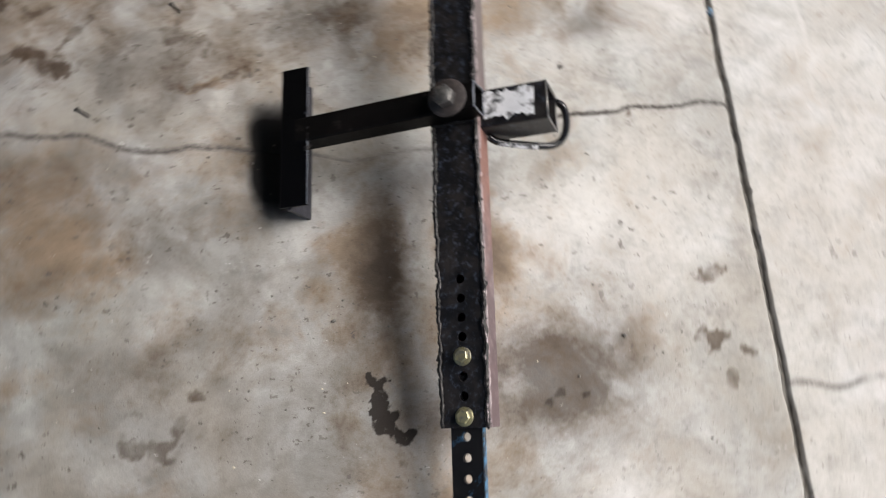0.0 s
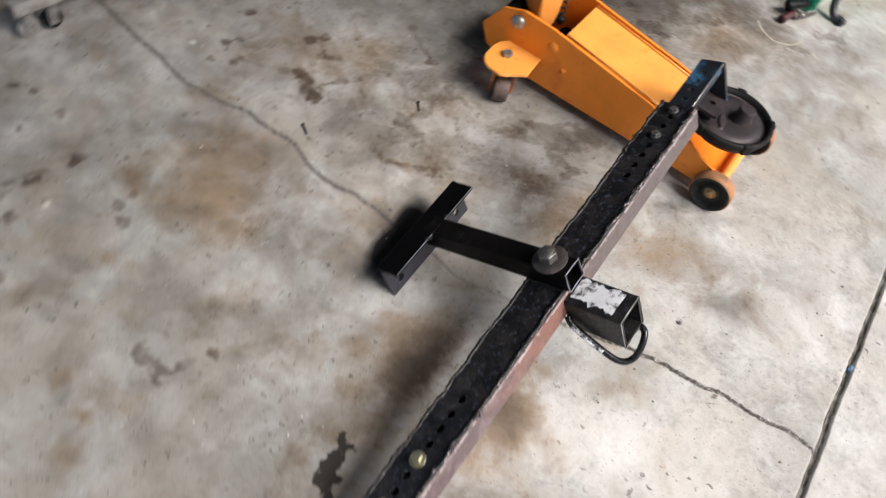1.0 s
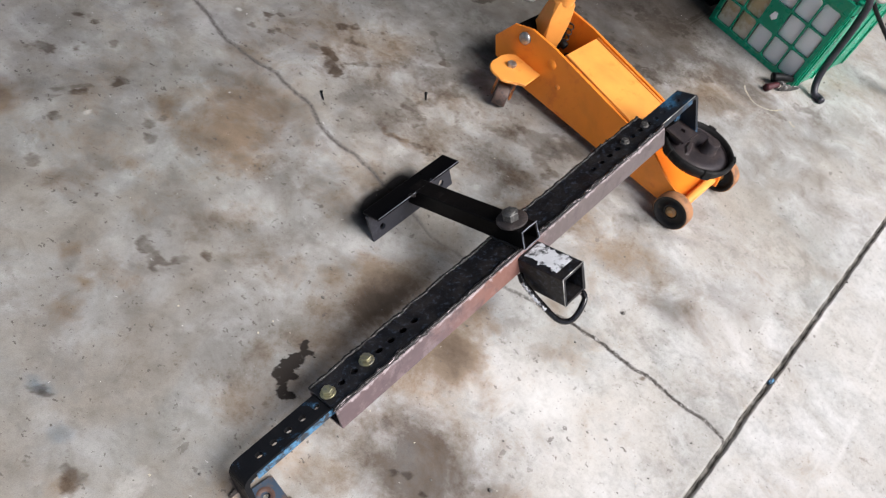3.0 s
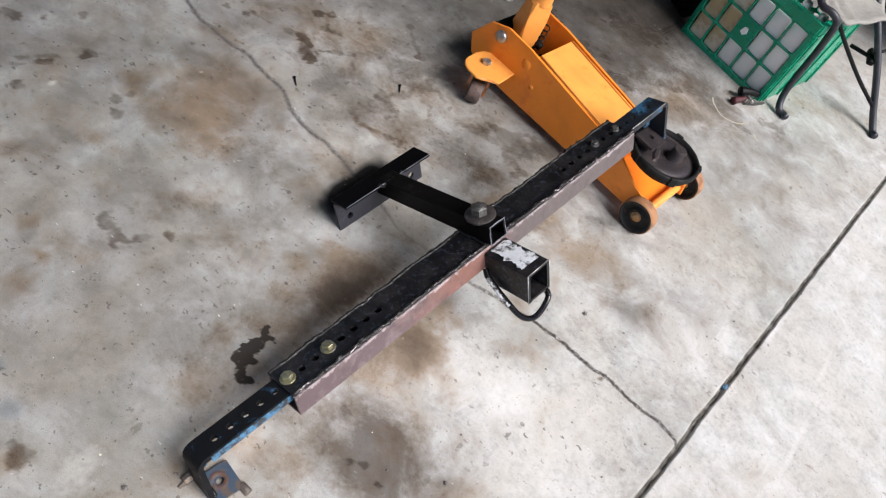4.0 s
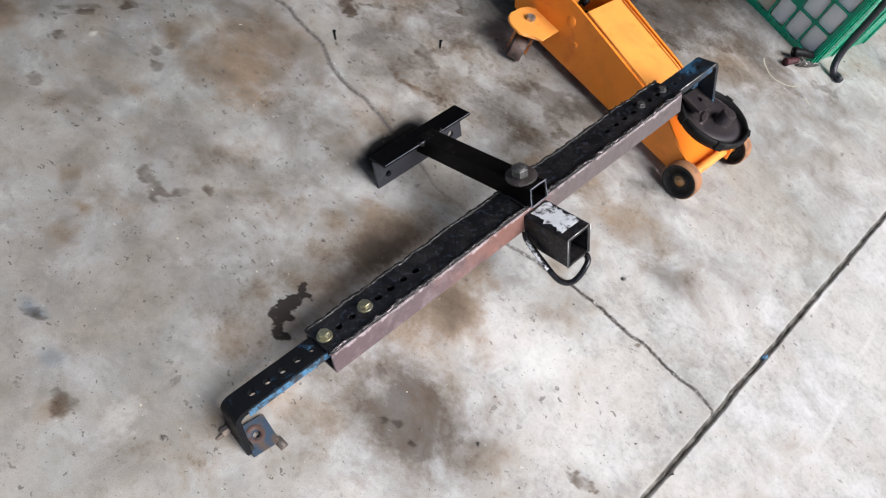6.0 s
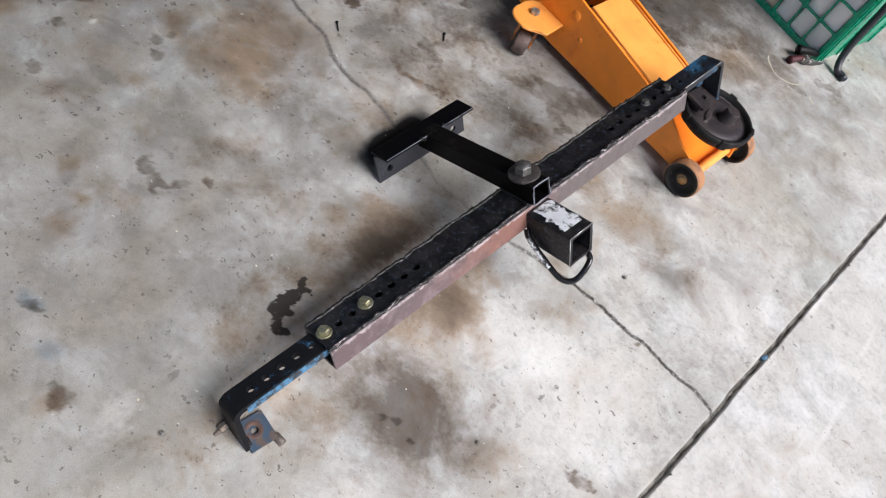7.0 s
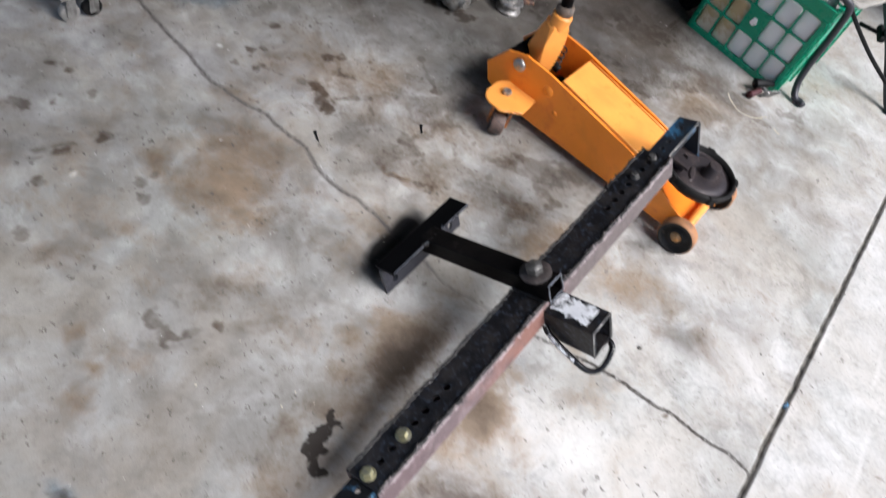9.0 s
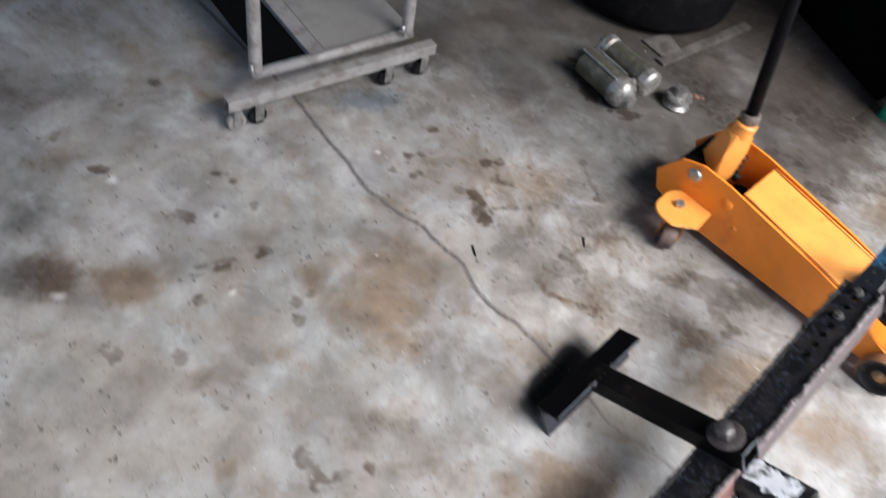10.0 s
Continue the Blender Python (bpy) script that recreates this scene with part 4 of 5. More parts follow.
    pale = np.maximum(pale, streaks)
    pale = np.maximum(pale, np.where(gx > JOINT, 0.55, 0.0) * (0.6 + 0.4 * clouds(x * 3, y * 0.4, 3.0, 91)))
    seam = np.clip((0.0078 - off) / 0.0026, 0, 1) * np.clip(0.5 + clouds(x, y, 45.0, 95, 3) * 1.0, 0, 1)
    cross = np.exp(-((y + 0.492 - 0.008 * np.sin(x * 40)) / 0.006) ** 2) * (gx > JOINT) * np.clip(clouds(x, y, 40.0, 97, 3) * 2.4 - 0.5, 0, 0.8)
    seam = np.maximum(seam, cross)
    # soft-edged black patch on the concrete along the tee plate's west side
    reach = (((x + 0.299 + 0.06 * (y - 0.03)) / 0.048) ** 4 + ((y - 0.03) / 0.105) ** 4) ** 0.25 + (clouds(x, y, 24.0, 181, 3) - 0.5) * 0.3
    black_patch = np.clip((1.42 - reach) / 0.75, 0, 1)
    black_patch = black_patch * black_patch * (3 - 2 * black_patch)
    h, w = x.shape
    i = np.arange(h * w).reshape(h, w)
    faces = np.stack([i[:-1, :-1], i[:-1, 1:], i[1:, 1:], i[1:, :-1]], -1).reshape(-1, 4)
    me = bpy.data.meshes.new("floor")
    me.vertices.add(h * w)
    me.vertices.foreach_set("co", np.stack([x, y, z], -1).astype(np.float32).ravel())
    me.loops.add(faces.size)
    me.loops.foreach_set("vertex_index", faces.astype(np.int32).ravel())
    me.polygons.add(len(faces))
    me.polygons.foreach_set("loop_start", np.arange(0, faces.size, 4, dtype=np.int32))
    me.update(calc_edges=True)
    line = np.where(gx < JOINT, np.clip(0.5 + apart / 0.08, 0, 1), 1.0)
    for layer, (r, g, b) in (("stain", (oil, rust, pale)), ("dirt", (seam, blue, grey)), ("paint", (black_patch, wear_shade, damp_shade)), ("crack", (line, east, 1 - 0.75 * np.exp(-((x + 0.11) / 0.14) ** 4)))):
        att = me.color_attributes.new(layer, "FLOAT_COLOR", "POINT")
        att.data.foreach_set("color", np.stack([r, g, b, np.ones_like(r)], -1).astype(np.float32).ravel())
    me.materials.append(M_FLOOR)
    return tagged(new("floor", me), "oil-stained cracked grey concrete garage floor", "floor", kind="structure")


def chalk(pts, width, seed):
    """A faint ragged chalk line lying on the floor."""
    rng = random.Random(seed)
    line = smooth_path([(x, y, 0) for x, y in pts], 12)
    bm = bmesh.new()
    rows = []
    for k, p in enumerate(line):
        d = (line[min(k + 1, len(line) - 1)] - line[max(k - 1, 0)]).normalized()
        s = Vector((-d.y, d.x, 0))
        a, b = width * rng.uniform(0.2, 0.75), width * rng.uniform(0.2, 0.75)
        if k in (0, len(line) - 1):
            a = b = 0.0004
        rows.append([bm.verts.new(p + s * a + Vector((0, 0, 0.0005))), bm.verts.new(p + Vector((0, 0, 0.0008))), bm.verts.new(p - s * b + Vector((0, 0, 0.0005)))])
    for a, b in zip(rows, rows[1:]):
        for k in (0, 1):
            bm.faces.new((a[k], a[k + 1], b[k + 1], b[k]))
    return part("chalk_mark", bm, M_CHALK, floor, "faint yellow chalk mark")


floor = build_floor()
chalk([(0.112, 1.466), (0.122, 1.445), (0.143, 1.425), (0.165, 1.41), (0.191, 1.405), (0.236, 1.426), (0.267, 1.476)], 0.006, 6)
chalk([(0.307, 1.439), (0.322, 1.428), (0.334, 1.423)], 0.011, 8)


def wall(name, lo, hi, label):
    bm = bmesh.new()
    box(bm, lo, hi)
    return tagged(finish(bm, name, M_WALL), label, "wall", kind="structure")


wall("unseen_wall_west", (-3.2, 0.5, 0), (-3.0, NORTH + 0.2, ROOF), "unseen grey wall added at the back to block light")
wall("unseen_wall_back", (-3.2, SOUTH, 0), (-3.0, -4.6, ROOF), "unseen grey wall added beyond a gap that lets in light")
wall("unseen_wall_north", (-3.0, NORTH, 0), (DOOR_X, NORTH + 0.2, ROOF), "unseen grey side wall added to block light")
wall("unseen_wall_east", (DOOR_X - 0.2, JAMB, 0), (DOOR_X, NORTH - 0.003, ROOF - 0.003), "unseen grey wall added beside the door opening to block light")
bm = bmesh.new()
box(bm, (-3.2, SOUTH, ROOF), (DOOR_X, NORTH + 0.2, ROOF + 0.1))
tagged(finish(bm, "ceiling", M_CEIL), "unseen grey ceiling added to shade the inside", "ceiling", kind="structure")

# ---- welded tow hitch bar ----
LIE = pose(0.0294, 0.0, 0.2086, 9.89, -25.7, -7.06)
hitch = thing("tow_hitch_bar", LIE, "black home-welded steel tow hitch bar propped on a jack", "tow hitch")
W, HB, Y0, Y1 = 0.0402, 0.056, -0.5438, 0.5356
STEP = 0.0322
near_holes = [-0.494 + STEP * k for k in (-1, 0, 1, 2, 3, 4, 5, 6)]
far_holes = [0.2981 + STEP * k for k in range(8) if 0.2981 + STEP * k < Y1 - 0.008]

bm = bmesh.new()
drilled(bm, -W, W, Y0, Y1, -0.006, 0.0, [(0, y, 0.008) for y in near_holes + far_holes])
part("top_plate", bm, M_BLACK, hitch, "black painted drilled steel plate")
for s in (-1, 1):
    bm = bmesh.new()
    box(bm, (s * W - 0.003, Y0, -HB), (s * W + 0.003, Y1, -0.0062), 0.0015)
    part("side_plate", bm, M_PRIMER, hitch, "rusty red-oxide side plate")
    bm = bmesh.new()
    bead(bm, (s * (W - 0.0012), Y0, -0.0005), (s * (W - 0.0012), Y1, -0.0005), 0.004, 0.0035, 7 + s, 0.6)
    part("weld_seam", bm, M_WELD if s < 0 else M_WELD_BRIGHT, hitch, "rough burnt weld bead", True)
bm = bmesh.new()
box(bm, (-W + 0.0032, Y0, -HB), (W - 0.0032, Y1, -HB + 0.006))
part("bottom_plate", bm, M_PRIMER, hitch)


def at_height(x, y, h):
    """The local z at which a point of the bar lies h metres over the floor."""
    return (h - LIE[2][3] - LIE[2][0] * x - LIE[2][1] * y) / LIE[2][2]


def arm(name, sign, inner, outer, rest, reach, label, coat):
    """A drilled flat arm that slides in the bar, bends down and ends in a level foot turned inwards."""
    wa, t, top = 0.0262, 0.011, -0.0065
    bm = bmesh.new()
    holes = [inner + (0.0327 * k) for k in range(40) if inner + 0.0327 * k < outer - 0.035]
    lo, hi = sorted((sign * inner, sign * (outer - 0.022)))
    drilled(bm, -wa, wa, lo, hi, top - t, top, [(0, sign * h, 0.0072) for h in holes if lo + 0.006 < sign * h < hi - 0.006])
    prof_o, prof_i = [], []
    for k in range(7):
        a = math.pi / 2 * k / 6
        prof_o.append((outer - 0.022 + 0.022 * math.sin(a), top - 0.022 + 0.022 * math.cos(a)))
        prof_i.append((outer - 0.022 + 0.011 * math.sin(a), top - 0.022 + 0.011 * math.cos(a)))
    ring = prof_o + [(outer + 0.004, -0.2), (outer - 0.006, -0.2)] + prof_i[::-1]
    for v in prism(bm, [(sign * y, z) for y, z in ring], "x", -wa, wa):
        if v.co.z < -0.19:  # the leg is cut to stand flat
            v.co.z = at_height(v.co.x, v.co.y, rest + 0.002)
    a = part(name, bm, coat, hitch, label)
    for s in (-1, 1):
        bm = bmesh.new()
        e0, e1 = sorted((sign * (inner + 0.05), sign * (outer - 0.03)))
        box(bm, (s * wa - 0.0012, e0, top - t - 0.007), (s * wa + 0.0012, e1, top - 0.004))
        part("edge_flange", bm, M_BLUE if sign < 0 else M_BLUE_FAR, a, "chipped bright blue edge")
    if sign > 0:
        bm = bmesh.new()
        sweep(bm, [(wa + 0.0013, inner + 0.1, top - 0.001), (wa + 0.0013, outer - 0.02, top - 0.001)], 0.0016, 6)
        part("pale_edge", bm, M_STEEL, a, "pale bare worn edge")
    bm = bmesh.new()
    y = sign * (outer - 0.004 - reach / 2)
    drilled(bm, -wa - 0.003, wa + 0.005, -reach / 2, reach / 2, 0.0, 0.007, [(0, 0.002 * sign, 0.008)])
    level = LIE.to_3x3().inverted().to_4x4() @ pose(0, 0, 0, 0, 0, -7.06)
    bmesh.ops.transform(bm, matrix=Matrix.Translation((0.004, y, at_height(0.004, y, rest))) @ level, verts=bm.verts)
    part("foot_plate", bm, M_FOOT if sign < 0 else M_DISH, a, "scuffed blue-grey foot plate with a hole" if sign < 0 else "dark scuffed foot plate with a hole")
    bm = bmesh.new()
    foot = at_height(-wa, sign * outer, rest)
    prism(bm, [(sign * (outer - 0.006), foot + 0.01), (sign * (outer - 0.006), foot + 0.05), (sign * (outer - 0.03), foot + 0.014)], "x", -wa, -wa + 0.006)
    part("gusset", bm, M_BLUE, a)
    return a


near_arm = arm("near_arm", -1, 0.46, 0.744, 0.001, 0.054, "black drilled arm with blue edges bent down to the floor", M_BLUE_BLACK)
far_arm = arm("far_arm", 1, 0.40, 0.722, 0.2135, 0.075, "black and blue drilled arm bent down on the jack dish", M_BLUE_FAR)
bm = bmesh.new()
rod(bm, (-0.028, -0.762, -0.085), (-0.028, -0.735, -0.085), 0.009, 6, 0.0015)
rod(bm, (-0.028, -0.775, -0.089), (-0.028, -0.735, -0.085), 0.0045, 10, 0.001)
sweep(bm, smooth_path([(-0.03, -0.757, -0.078), (-0.04, -0.763, -0.088), (-0.037, -0.768, -0.102), (-0.048, -0.775, -0.112), (-0.058, -0.782, -0.122)], 5), 0.0028, 8)
part("lock_pin", bm, M_RUSTY, near_arm, "rusty pin and clip")
bm = bmesh.new()
fy = -(0.744 - 0.004)
for x0, x1 in ((-0.026, 0.026),):
    bead(bm, (x0, fy, at_height(x0, fy, 0.009)), (x1, fy, at_height(x1, fy, 0.009)), 0.0055, 0.007, 41)
part("weld_seam", bm, M_WELD, near_arm, "lumpy weld at the foot", True)
bm = bmesh.new()
fc = -(0.744 - 0.004 - 0.027)
level = LIE.to_3x3().inverted().to_4x4() @ pose(0, 0, 0, 0, 0, -7.06)
lathe(bm, [(0, 0.0082), (0.0004, 0.0084), (0.0004, 0.0165), (0, 0.0175)], (0, 0, 0), (0, 0, 1), 24)
bmesh.ops.transform(bm, matrix=Matrix.Translation((0.004, fc - 0.002, at_height(0.004, fc - 0.002, 0.0082))) @ level, verts=bm.verts)
part("worn_ring", bm, M_RINGRUST, near_arm, "rust-brown worn ring round the hole", True)
bm = bmesh.new()
rod(bm, (0.024, -0.69, -0.126), (0.046, -0.688, -0.136), 0.0085, 10, 0.002)
part("stud", bm, M_RUSTY, near_arm)


def hex_bolt(x, y, z, across, mat, label, washer):
    bm = bmesh.new()
    hexagon(bm, (x, y), across, z + 0.003, z + 0.003 + across * 0.45, 0.3 + y * 9)
    b = part("hex_bolt", bm, mat, hitch, label)
    bm = bmesh.new()
    lathe(bm, [(0, 0), (0, washer), (0.002, washer), (0.003, washer - 0.001), (0.003, 0)], (x, y, z), (x, y, z + 1), 24)
    part("washer", bm, mat, b)


for y in (near_holes[0], near_holes[3]):
    hex_bolt(0, y, 0.0, 0.02, M_ZINC, "yellow zinc hex bolt with washer", 0.0155)
for y in (far_holes[4], far_holes[6] + 0.02):
    hex_bolt(0, y, 0.0, 0.016, M_BOLT, "dark rusty hex bolt", 0.011)

# cross tube with its T plate, on top of the bar


def square_tube(bm, x0, x1, y0, y1, z0, z1, wall_t, m=None):
    """An open-ended square tube along x, one closed skin."""
    def ring(x, k):
        return [bm.verts.new((x, y, z)) for y, z in ((y0 + k, z0 + k), (y1 - k, z0 + k), (y1 - k, z1 - k), (y0 + k, z1 - k))]
    o0, o1, i0, i1 = ring(x0, 0), ring(x1, 0), ring(x0, wall_t), ring(x1, wall_t)
    for k in range(4):
        j = (k + 1) % 4
        for q in ((o0[k], o0[j], o1[j], o1[k]), (i0[k], i1[k], i1[j], i0[j]), (o0[k], i0[k], i0[j], o0[j]), (o1[k], o1[j], i1[j], i1[k])):
            bm.faces.new(q)
    corners = [e for e in bm.edges if any(e.verts[0] is o0[k] and e.verts[1] is o1[k] or e.verts[1] is o0[k] and e.verts[0] is o1[k] for k in range(4))]
    bmesh.ops.bevel(bm, geom=corners, offset=wall_t * 0.6, segments=2, profile=0.5, affect="EDGES")
    if m is not None:
        bmesh.ops.transform(bm, matrix=m, verts=bm.verts)


bm = bmesh.new()
tip = Matrix.Translation((0, 0, 0.002)) @ Matrix.Rotation(radians(-4.0), 4, "Y")
square_tube(bm, -0.318, 0.0565, -0.0215, 0.0257, 0.0, 0.047, 0.0045, tip)
cross_tube = part("cross_tube", bm, M_BLACK_BROWN, hitch, "scorched black square steel tube")
bm = bmesh.new()
for a, b in (((0.0565, -0.0215, 0.002), (0.0565, -0.0215, 0.047)), ((0.0565, -0.0215, 0.047), (0.0565, 0.0257, 0.047)), ((0.0565, 0.0257, 0.047), (0.0565, 0.0257, 0.002)), ((0.0565, 0.0257, 0.002), (0.0565, -0.0215, 0.002))):
    bead(bm, tip @ Vector(a), tip @ Vector(b), 0.0014, 0.005, 3)
part("cut_edge", bm, M_SCUFF, cross_tube, "bright flame-cut tube edge", True)
bm = bmesh.new()
lathe(bm, [(0, 0), (0, 0.033), (0.002, 0.034), (0.006, 0.034), (0.007, 0.033), (0.007, 0)], (0.006, 0.002, 0.049), (0.006, 0.002, 1), 32)
part("collar_washer", bm, M_SOOT, cross_tube, "sooty brown-black collar washer")
bm = bmesh.new()
hexagon(bm, (0.004, 0.001), 0.033, 0.056, 0.076, 0.25)
lathe(bm, [(0, 0), (0, 0.013), (0.001, 0.0135), (0.002, 0.012), (0.002, 0)], (0.004, 0.001, 0.0755), (0.004, 0.001, 1), 20)
part("pivot_bolt", bm, M_BOLT, cross_tube, "large dull steel pivot bolt head")
for s in (-1, 1):
    bm = bmesh.new()
    y = -0.0225 if s < 0 else 0.0267
    bead(bm, (-W, y, 0.001), (W, y, 0.001), 0.004, 0.006, 20 + s)
    part("weld_seam", bm, M_WELD, cross_tube, "", True)

TX0, TX1, TY0, TY1, TZ = -0.334, -0.278, -0.1438, 0.128, 0.0278
bm = bmesh.new()
box(bm, (TX0, TY0, TZ - 0.007), (TX1, TY1, TZ), 0.0015)
tee = part("tee_plate", bm, M_BLACK_DEEP, hitch, "glossy black angle-iron end plate")
bm = bmesh.new()
sweep(bm, [(TX1 + 0.0002, TY0 + 0.002, TZ - 0.0006), (TX1 + 0.0002, TY1 - 0.002, TZ - 0.0006)], 0.0011, 6)
part("pale_edge", bm, M_SCUFF, tee, "thin pale line for the lit, worn edge")
bm = bmesh.new()
swing = Matrix.Translation((-0.3215, -0.004, TZ)) @ Matrix.Rotation(radians(90), 4, "Y")
drilled(bm, 0.007, T_DEPTH, TY0, TY1, 0.0, 0.007, [(T_DEPTH * 0.7, TY0 + 0.035, 0.0085), (T_DEPTH * 0.7, TY1 - 0.035, 0.0085)])
bmesh.ops.transform(bm, matrix=swing, verts=bm.verts)
part("flange", bm, M_BLACK_LIT, tee, "black drilled flange")
bm = bmesh.new()
for y in (-0.024, 0.028):
    bead(bm, (TX1 + 0.002, y, 0.02), (TX1 - 0.002, y - 0.012 if y < 0 else y + 0.012, TZ), 0.005, 0.004, 31)
bead(bm, (TX1 + 0.001, -0.022, 0.026), (TX1 + 0.001, 0.026, 0.026), 0.004, 0.006, 33)
part("weld_seam", bm, M_BLACK, tee, "", True)

# receiver socket and its loop
bm = bmesh.new()
RY0, RY1, RZ1, RZ0 = -0.0333, 0.0368, -0.0132, -0.0935
square_tube(bm, W + 0.003, 0.1633, RY0, RY1, RZ0, RZ1, 0.0075)
socket = part("receiver_socket", bm, M_BLACK, hitch, "black square receiver socket")
bm = bmesh.new()
for a, b in (((RY0, RZ0), (RY0, RZ1)), ((RY0, RZ1), (RY1, RZ1)), ((RY1, RZ1), (RY1, RZ0)), ((RY1, RZ0), (RY0, RZ0))):
    sweep(bm, [(0.1635, *a), (0.1635, *b)], 0.0011, 6)
part("pale_edge", bm, M_STEEL, socket, "bare worn rim")
bm = bmesh.new()
rng = random.Random(5)
out = [(0.05 + 0.09 * k / 13, RY0 + 0.006 + rng.uniform(0, 0.012)) for k in range(14)]
back = [(0.05 + 0.092 * k / 13, RY1 - 0.004 - rng.uniform(0, 0.01)) for k in range(13, -1, -1)]
prism(bm, out + back, "z", RZ1 + 0.0002, RZ1 + 0.0012)
part("white_patch", bm, M_WHITE, socket, "white paint smeared over the top")
bm = bmesh.new()
sweep(bm, smooth_path([(0.046, -0.036, -0.055), (0.06, -0.043, -0.069), (0.1, -0.043, -0.103), (0.145, -0.041, -0.134), (0.168, -0.022, -0.138), (0.177, 0.006, -0.112), (0.165, 0.026, -0.098), (0.11, 0.03, -0.097), (0.046, 0.03, -0.07)], 8), 0.0068, 12)
part("chain_loop", bm, M_LOOP, socket, "black bent steel safety loop", True)
bm = bmesh.new()
sweep(bm, smooth_path([(0.06, -0.0475, -0.066), (0.08, -0.0485, -0.083), (0.1, -0.0485, -0.1), (0.12, -0.0475, -0.114)], 8), lambda i: 0.0035 + 0.0012 * math.sin(i * 1.9), 8)
part("scuffed_face", bm, M_WHITE, socket, "bright scuffed face of the loop", True)

# ---- trolley jack ----
jack = thing("trolley_jack", pose(0, 0.745, 0, 0, 0, -3.3), "orange painted steel trolley jack with worn wheels", "floor jack")
SIDE = [(-0.468, 0.06), (-0.493, 0.115), (-0.445, 0.19), (-0.385, 0.212), (-0.3, 0.207), (-0.02, 0.165), (0.1, 0.142), (0.17, 0.1), (0.262, 0.075), (0.268, 0.04), (0.2, 0.03), (-0.34, 0.03), (-0.42, 0.045)]
for s in (-1, 1):
    bm = bmesh.new()
    prism(bm, SIDE, "y", s * 0.098 - 0.004, s * 0.098 + 0.004, 0.0012)
    side = part("side_plate", bm, M_ORANGE, jack)
    if s < 0:
        for (u, z, r) in ((-0.287, 0.158, 0.016), (-0.24, 0.11, 0.008)):
            bm = bmesh.new()
            lathe(bm, [(0, 0), (0, r), (0.003, r * 0.9), (0.003, 0)], (u, -0.1015, z), (u, -1, z), 20)
            part("rivet", bm, M_ORANGE, side)
    bm = bmesh.new()
    rod(bm, (-0.395, s * 0.1, 0.176), (-0.395, s * 0.116, 0.176), 0.019, 18, 0.005)
    part("pivot_bolt", bm, M_STEEL, side, "bright steel bolt")
bm = bmesh.new()
prism(bm, [(-0.27, 0.196), (-0.02, 0.161), (0.06, 0.148), (0.06, 0.138), (-0.26, 0.185), (-0.265, 0.11), (-0.27, 0.11)], "y", -0.085, 0.088, 0.004)
part("top_cover", bm, M_ORANGE_LIT, jack, "bright orange pressed cover")
for y in (-0.08, 0.083):
    bm = bmesh.new()
    sweep(bm, [(-0.268, y, 0.1975), (-0.02, y, 0.1625), (0.058, y, 0.1495)], 0.0035, 8)
    part("cover_lip", bm, M_ORANGE_LIT, jack, "", True)
bm = bmesh.new()
prism(bm, [(-0.42, 0.03), (0.24, 0.03), (0.24, 0.036), (-0.42, 0.036)], "y", -0.094, 0.094)
part("base_pan", bm, M_ORANGE, jack)
bm = bmesh.new()
prism(bm, [(-0.1, 0.12), (0.2, 0.13), (0.23, 0.155), (0.2, 0.165), (0.05, 0.135), (-0.1, 0.135)], "y", -0.04, 0.04, 0.002)
part("lift_arm", bm, M_ORANGE, jack)
# pump yoke and handle
bm = bmesh.new()
prism(bm, [(-0.432, 0.1), (-0.358, 0.1), (-0.344, 0.165), (-0.35, 0.235), (-0.354, 0.29), (-0.402, 0.295), (-0.41, 0.24), (-0.432, 0.17)], "y", -0.033, 0.031, 0.008)
rod(bm, (-0.377, 0.0, 0.28), (-0.377, 0.0, 0.322), 0.029, 20, 0.004)
bmesh.ops.rotate(bm, cent=(-0.385, 0, 0), matrix=Matrix.Rotation(radians(-32), 3, "Z"), verts=bm.verts)
yoke = part("handle_yoke", bm, M_ORANGE_LIT, jack, "bright orange handle socket", 40)
bm = bmesh.new()
rod(bm, (-0.345, 0.02, 0.155), (-0.322, 0.02, 0.15), 0.012, 12, 0.002)
part("slot_rod", bm, M_BLACKPLASTIC, yoke, "black rod for the dark slot in the yoke")
bm = bmesh.new()
rod(bm, (-0.377, 0, 0.318), (-0.383, 0, 0.345), 0.025, 18, 0.003)
part("collar", bm, M_RUSTY, yoke, "dull steel collar")
bm = bmesh.new()
rod(bm, (-0.38, 0, 0.335), (-0.525, 0, 1.02), 0.0165, 18, 0.003)
part("handle", bm, M_HANDLE, jack, "black tubular jack handle")
bm = bmesh.new()
box(bm, (-0.455, -0.091, 0.038), (-0.36, 0.091, 0.165), 0.02)
rod(bm, (-0.437, -0.09, 0.15), (-0.437, 0.09, 0.15), 0.026, 18, 0.004)
rod(bm, (-0.3, -0.05, 0.09), (-0.3, 0.05, 0.09), 0.035, 18, 0.004)
part("pump_and_shade", bm, M_SHADE_BLACK, jack, "black pump with a block for the shaded inside", 40)
bm = bmesh.new()
sweep(bm, smooth_path([(-0.345 + 0.009 * math.cos(k * 1.05), 0.045 + 0.009 * math.sin(k * 1.05), 0.12 + 0.0032 * k) for k in range(30)], 3), 0.002, 6)
part("return_spring", bm, M_GREASE, jack, "greasy coil spring", True)


def wheel(at, r, wide, hub, parent_thing, tread, core, name="wheel"):
    x, y, z = at
    bm = bmesh.new()
    h = wide / 2
    face = [(0.0, r * 0.82), (0.0, r * 0.94), (0.004, r)]
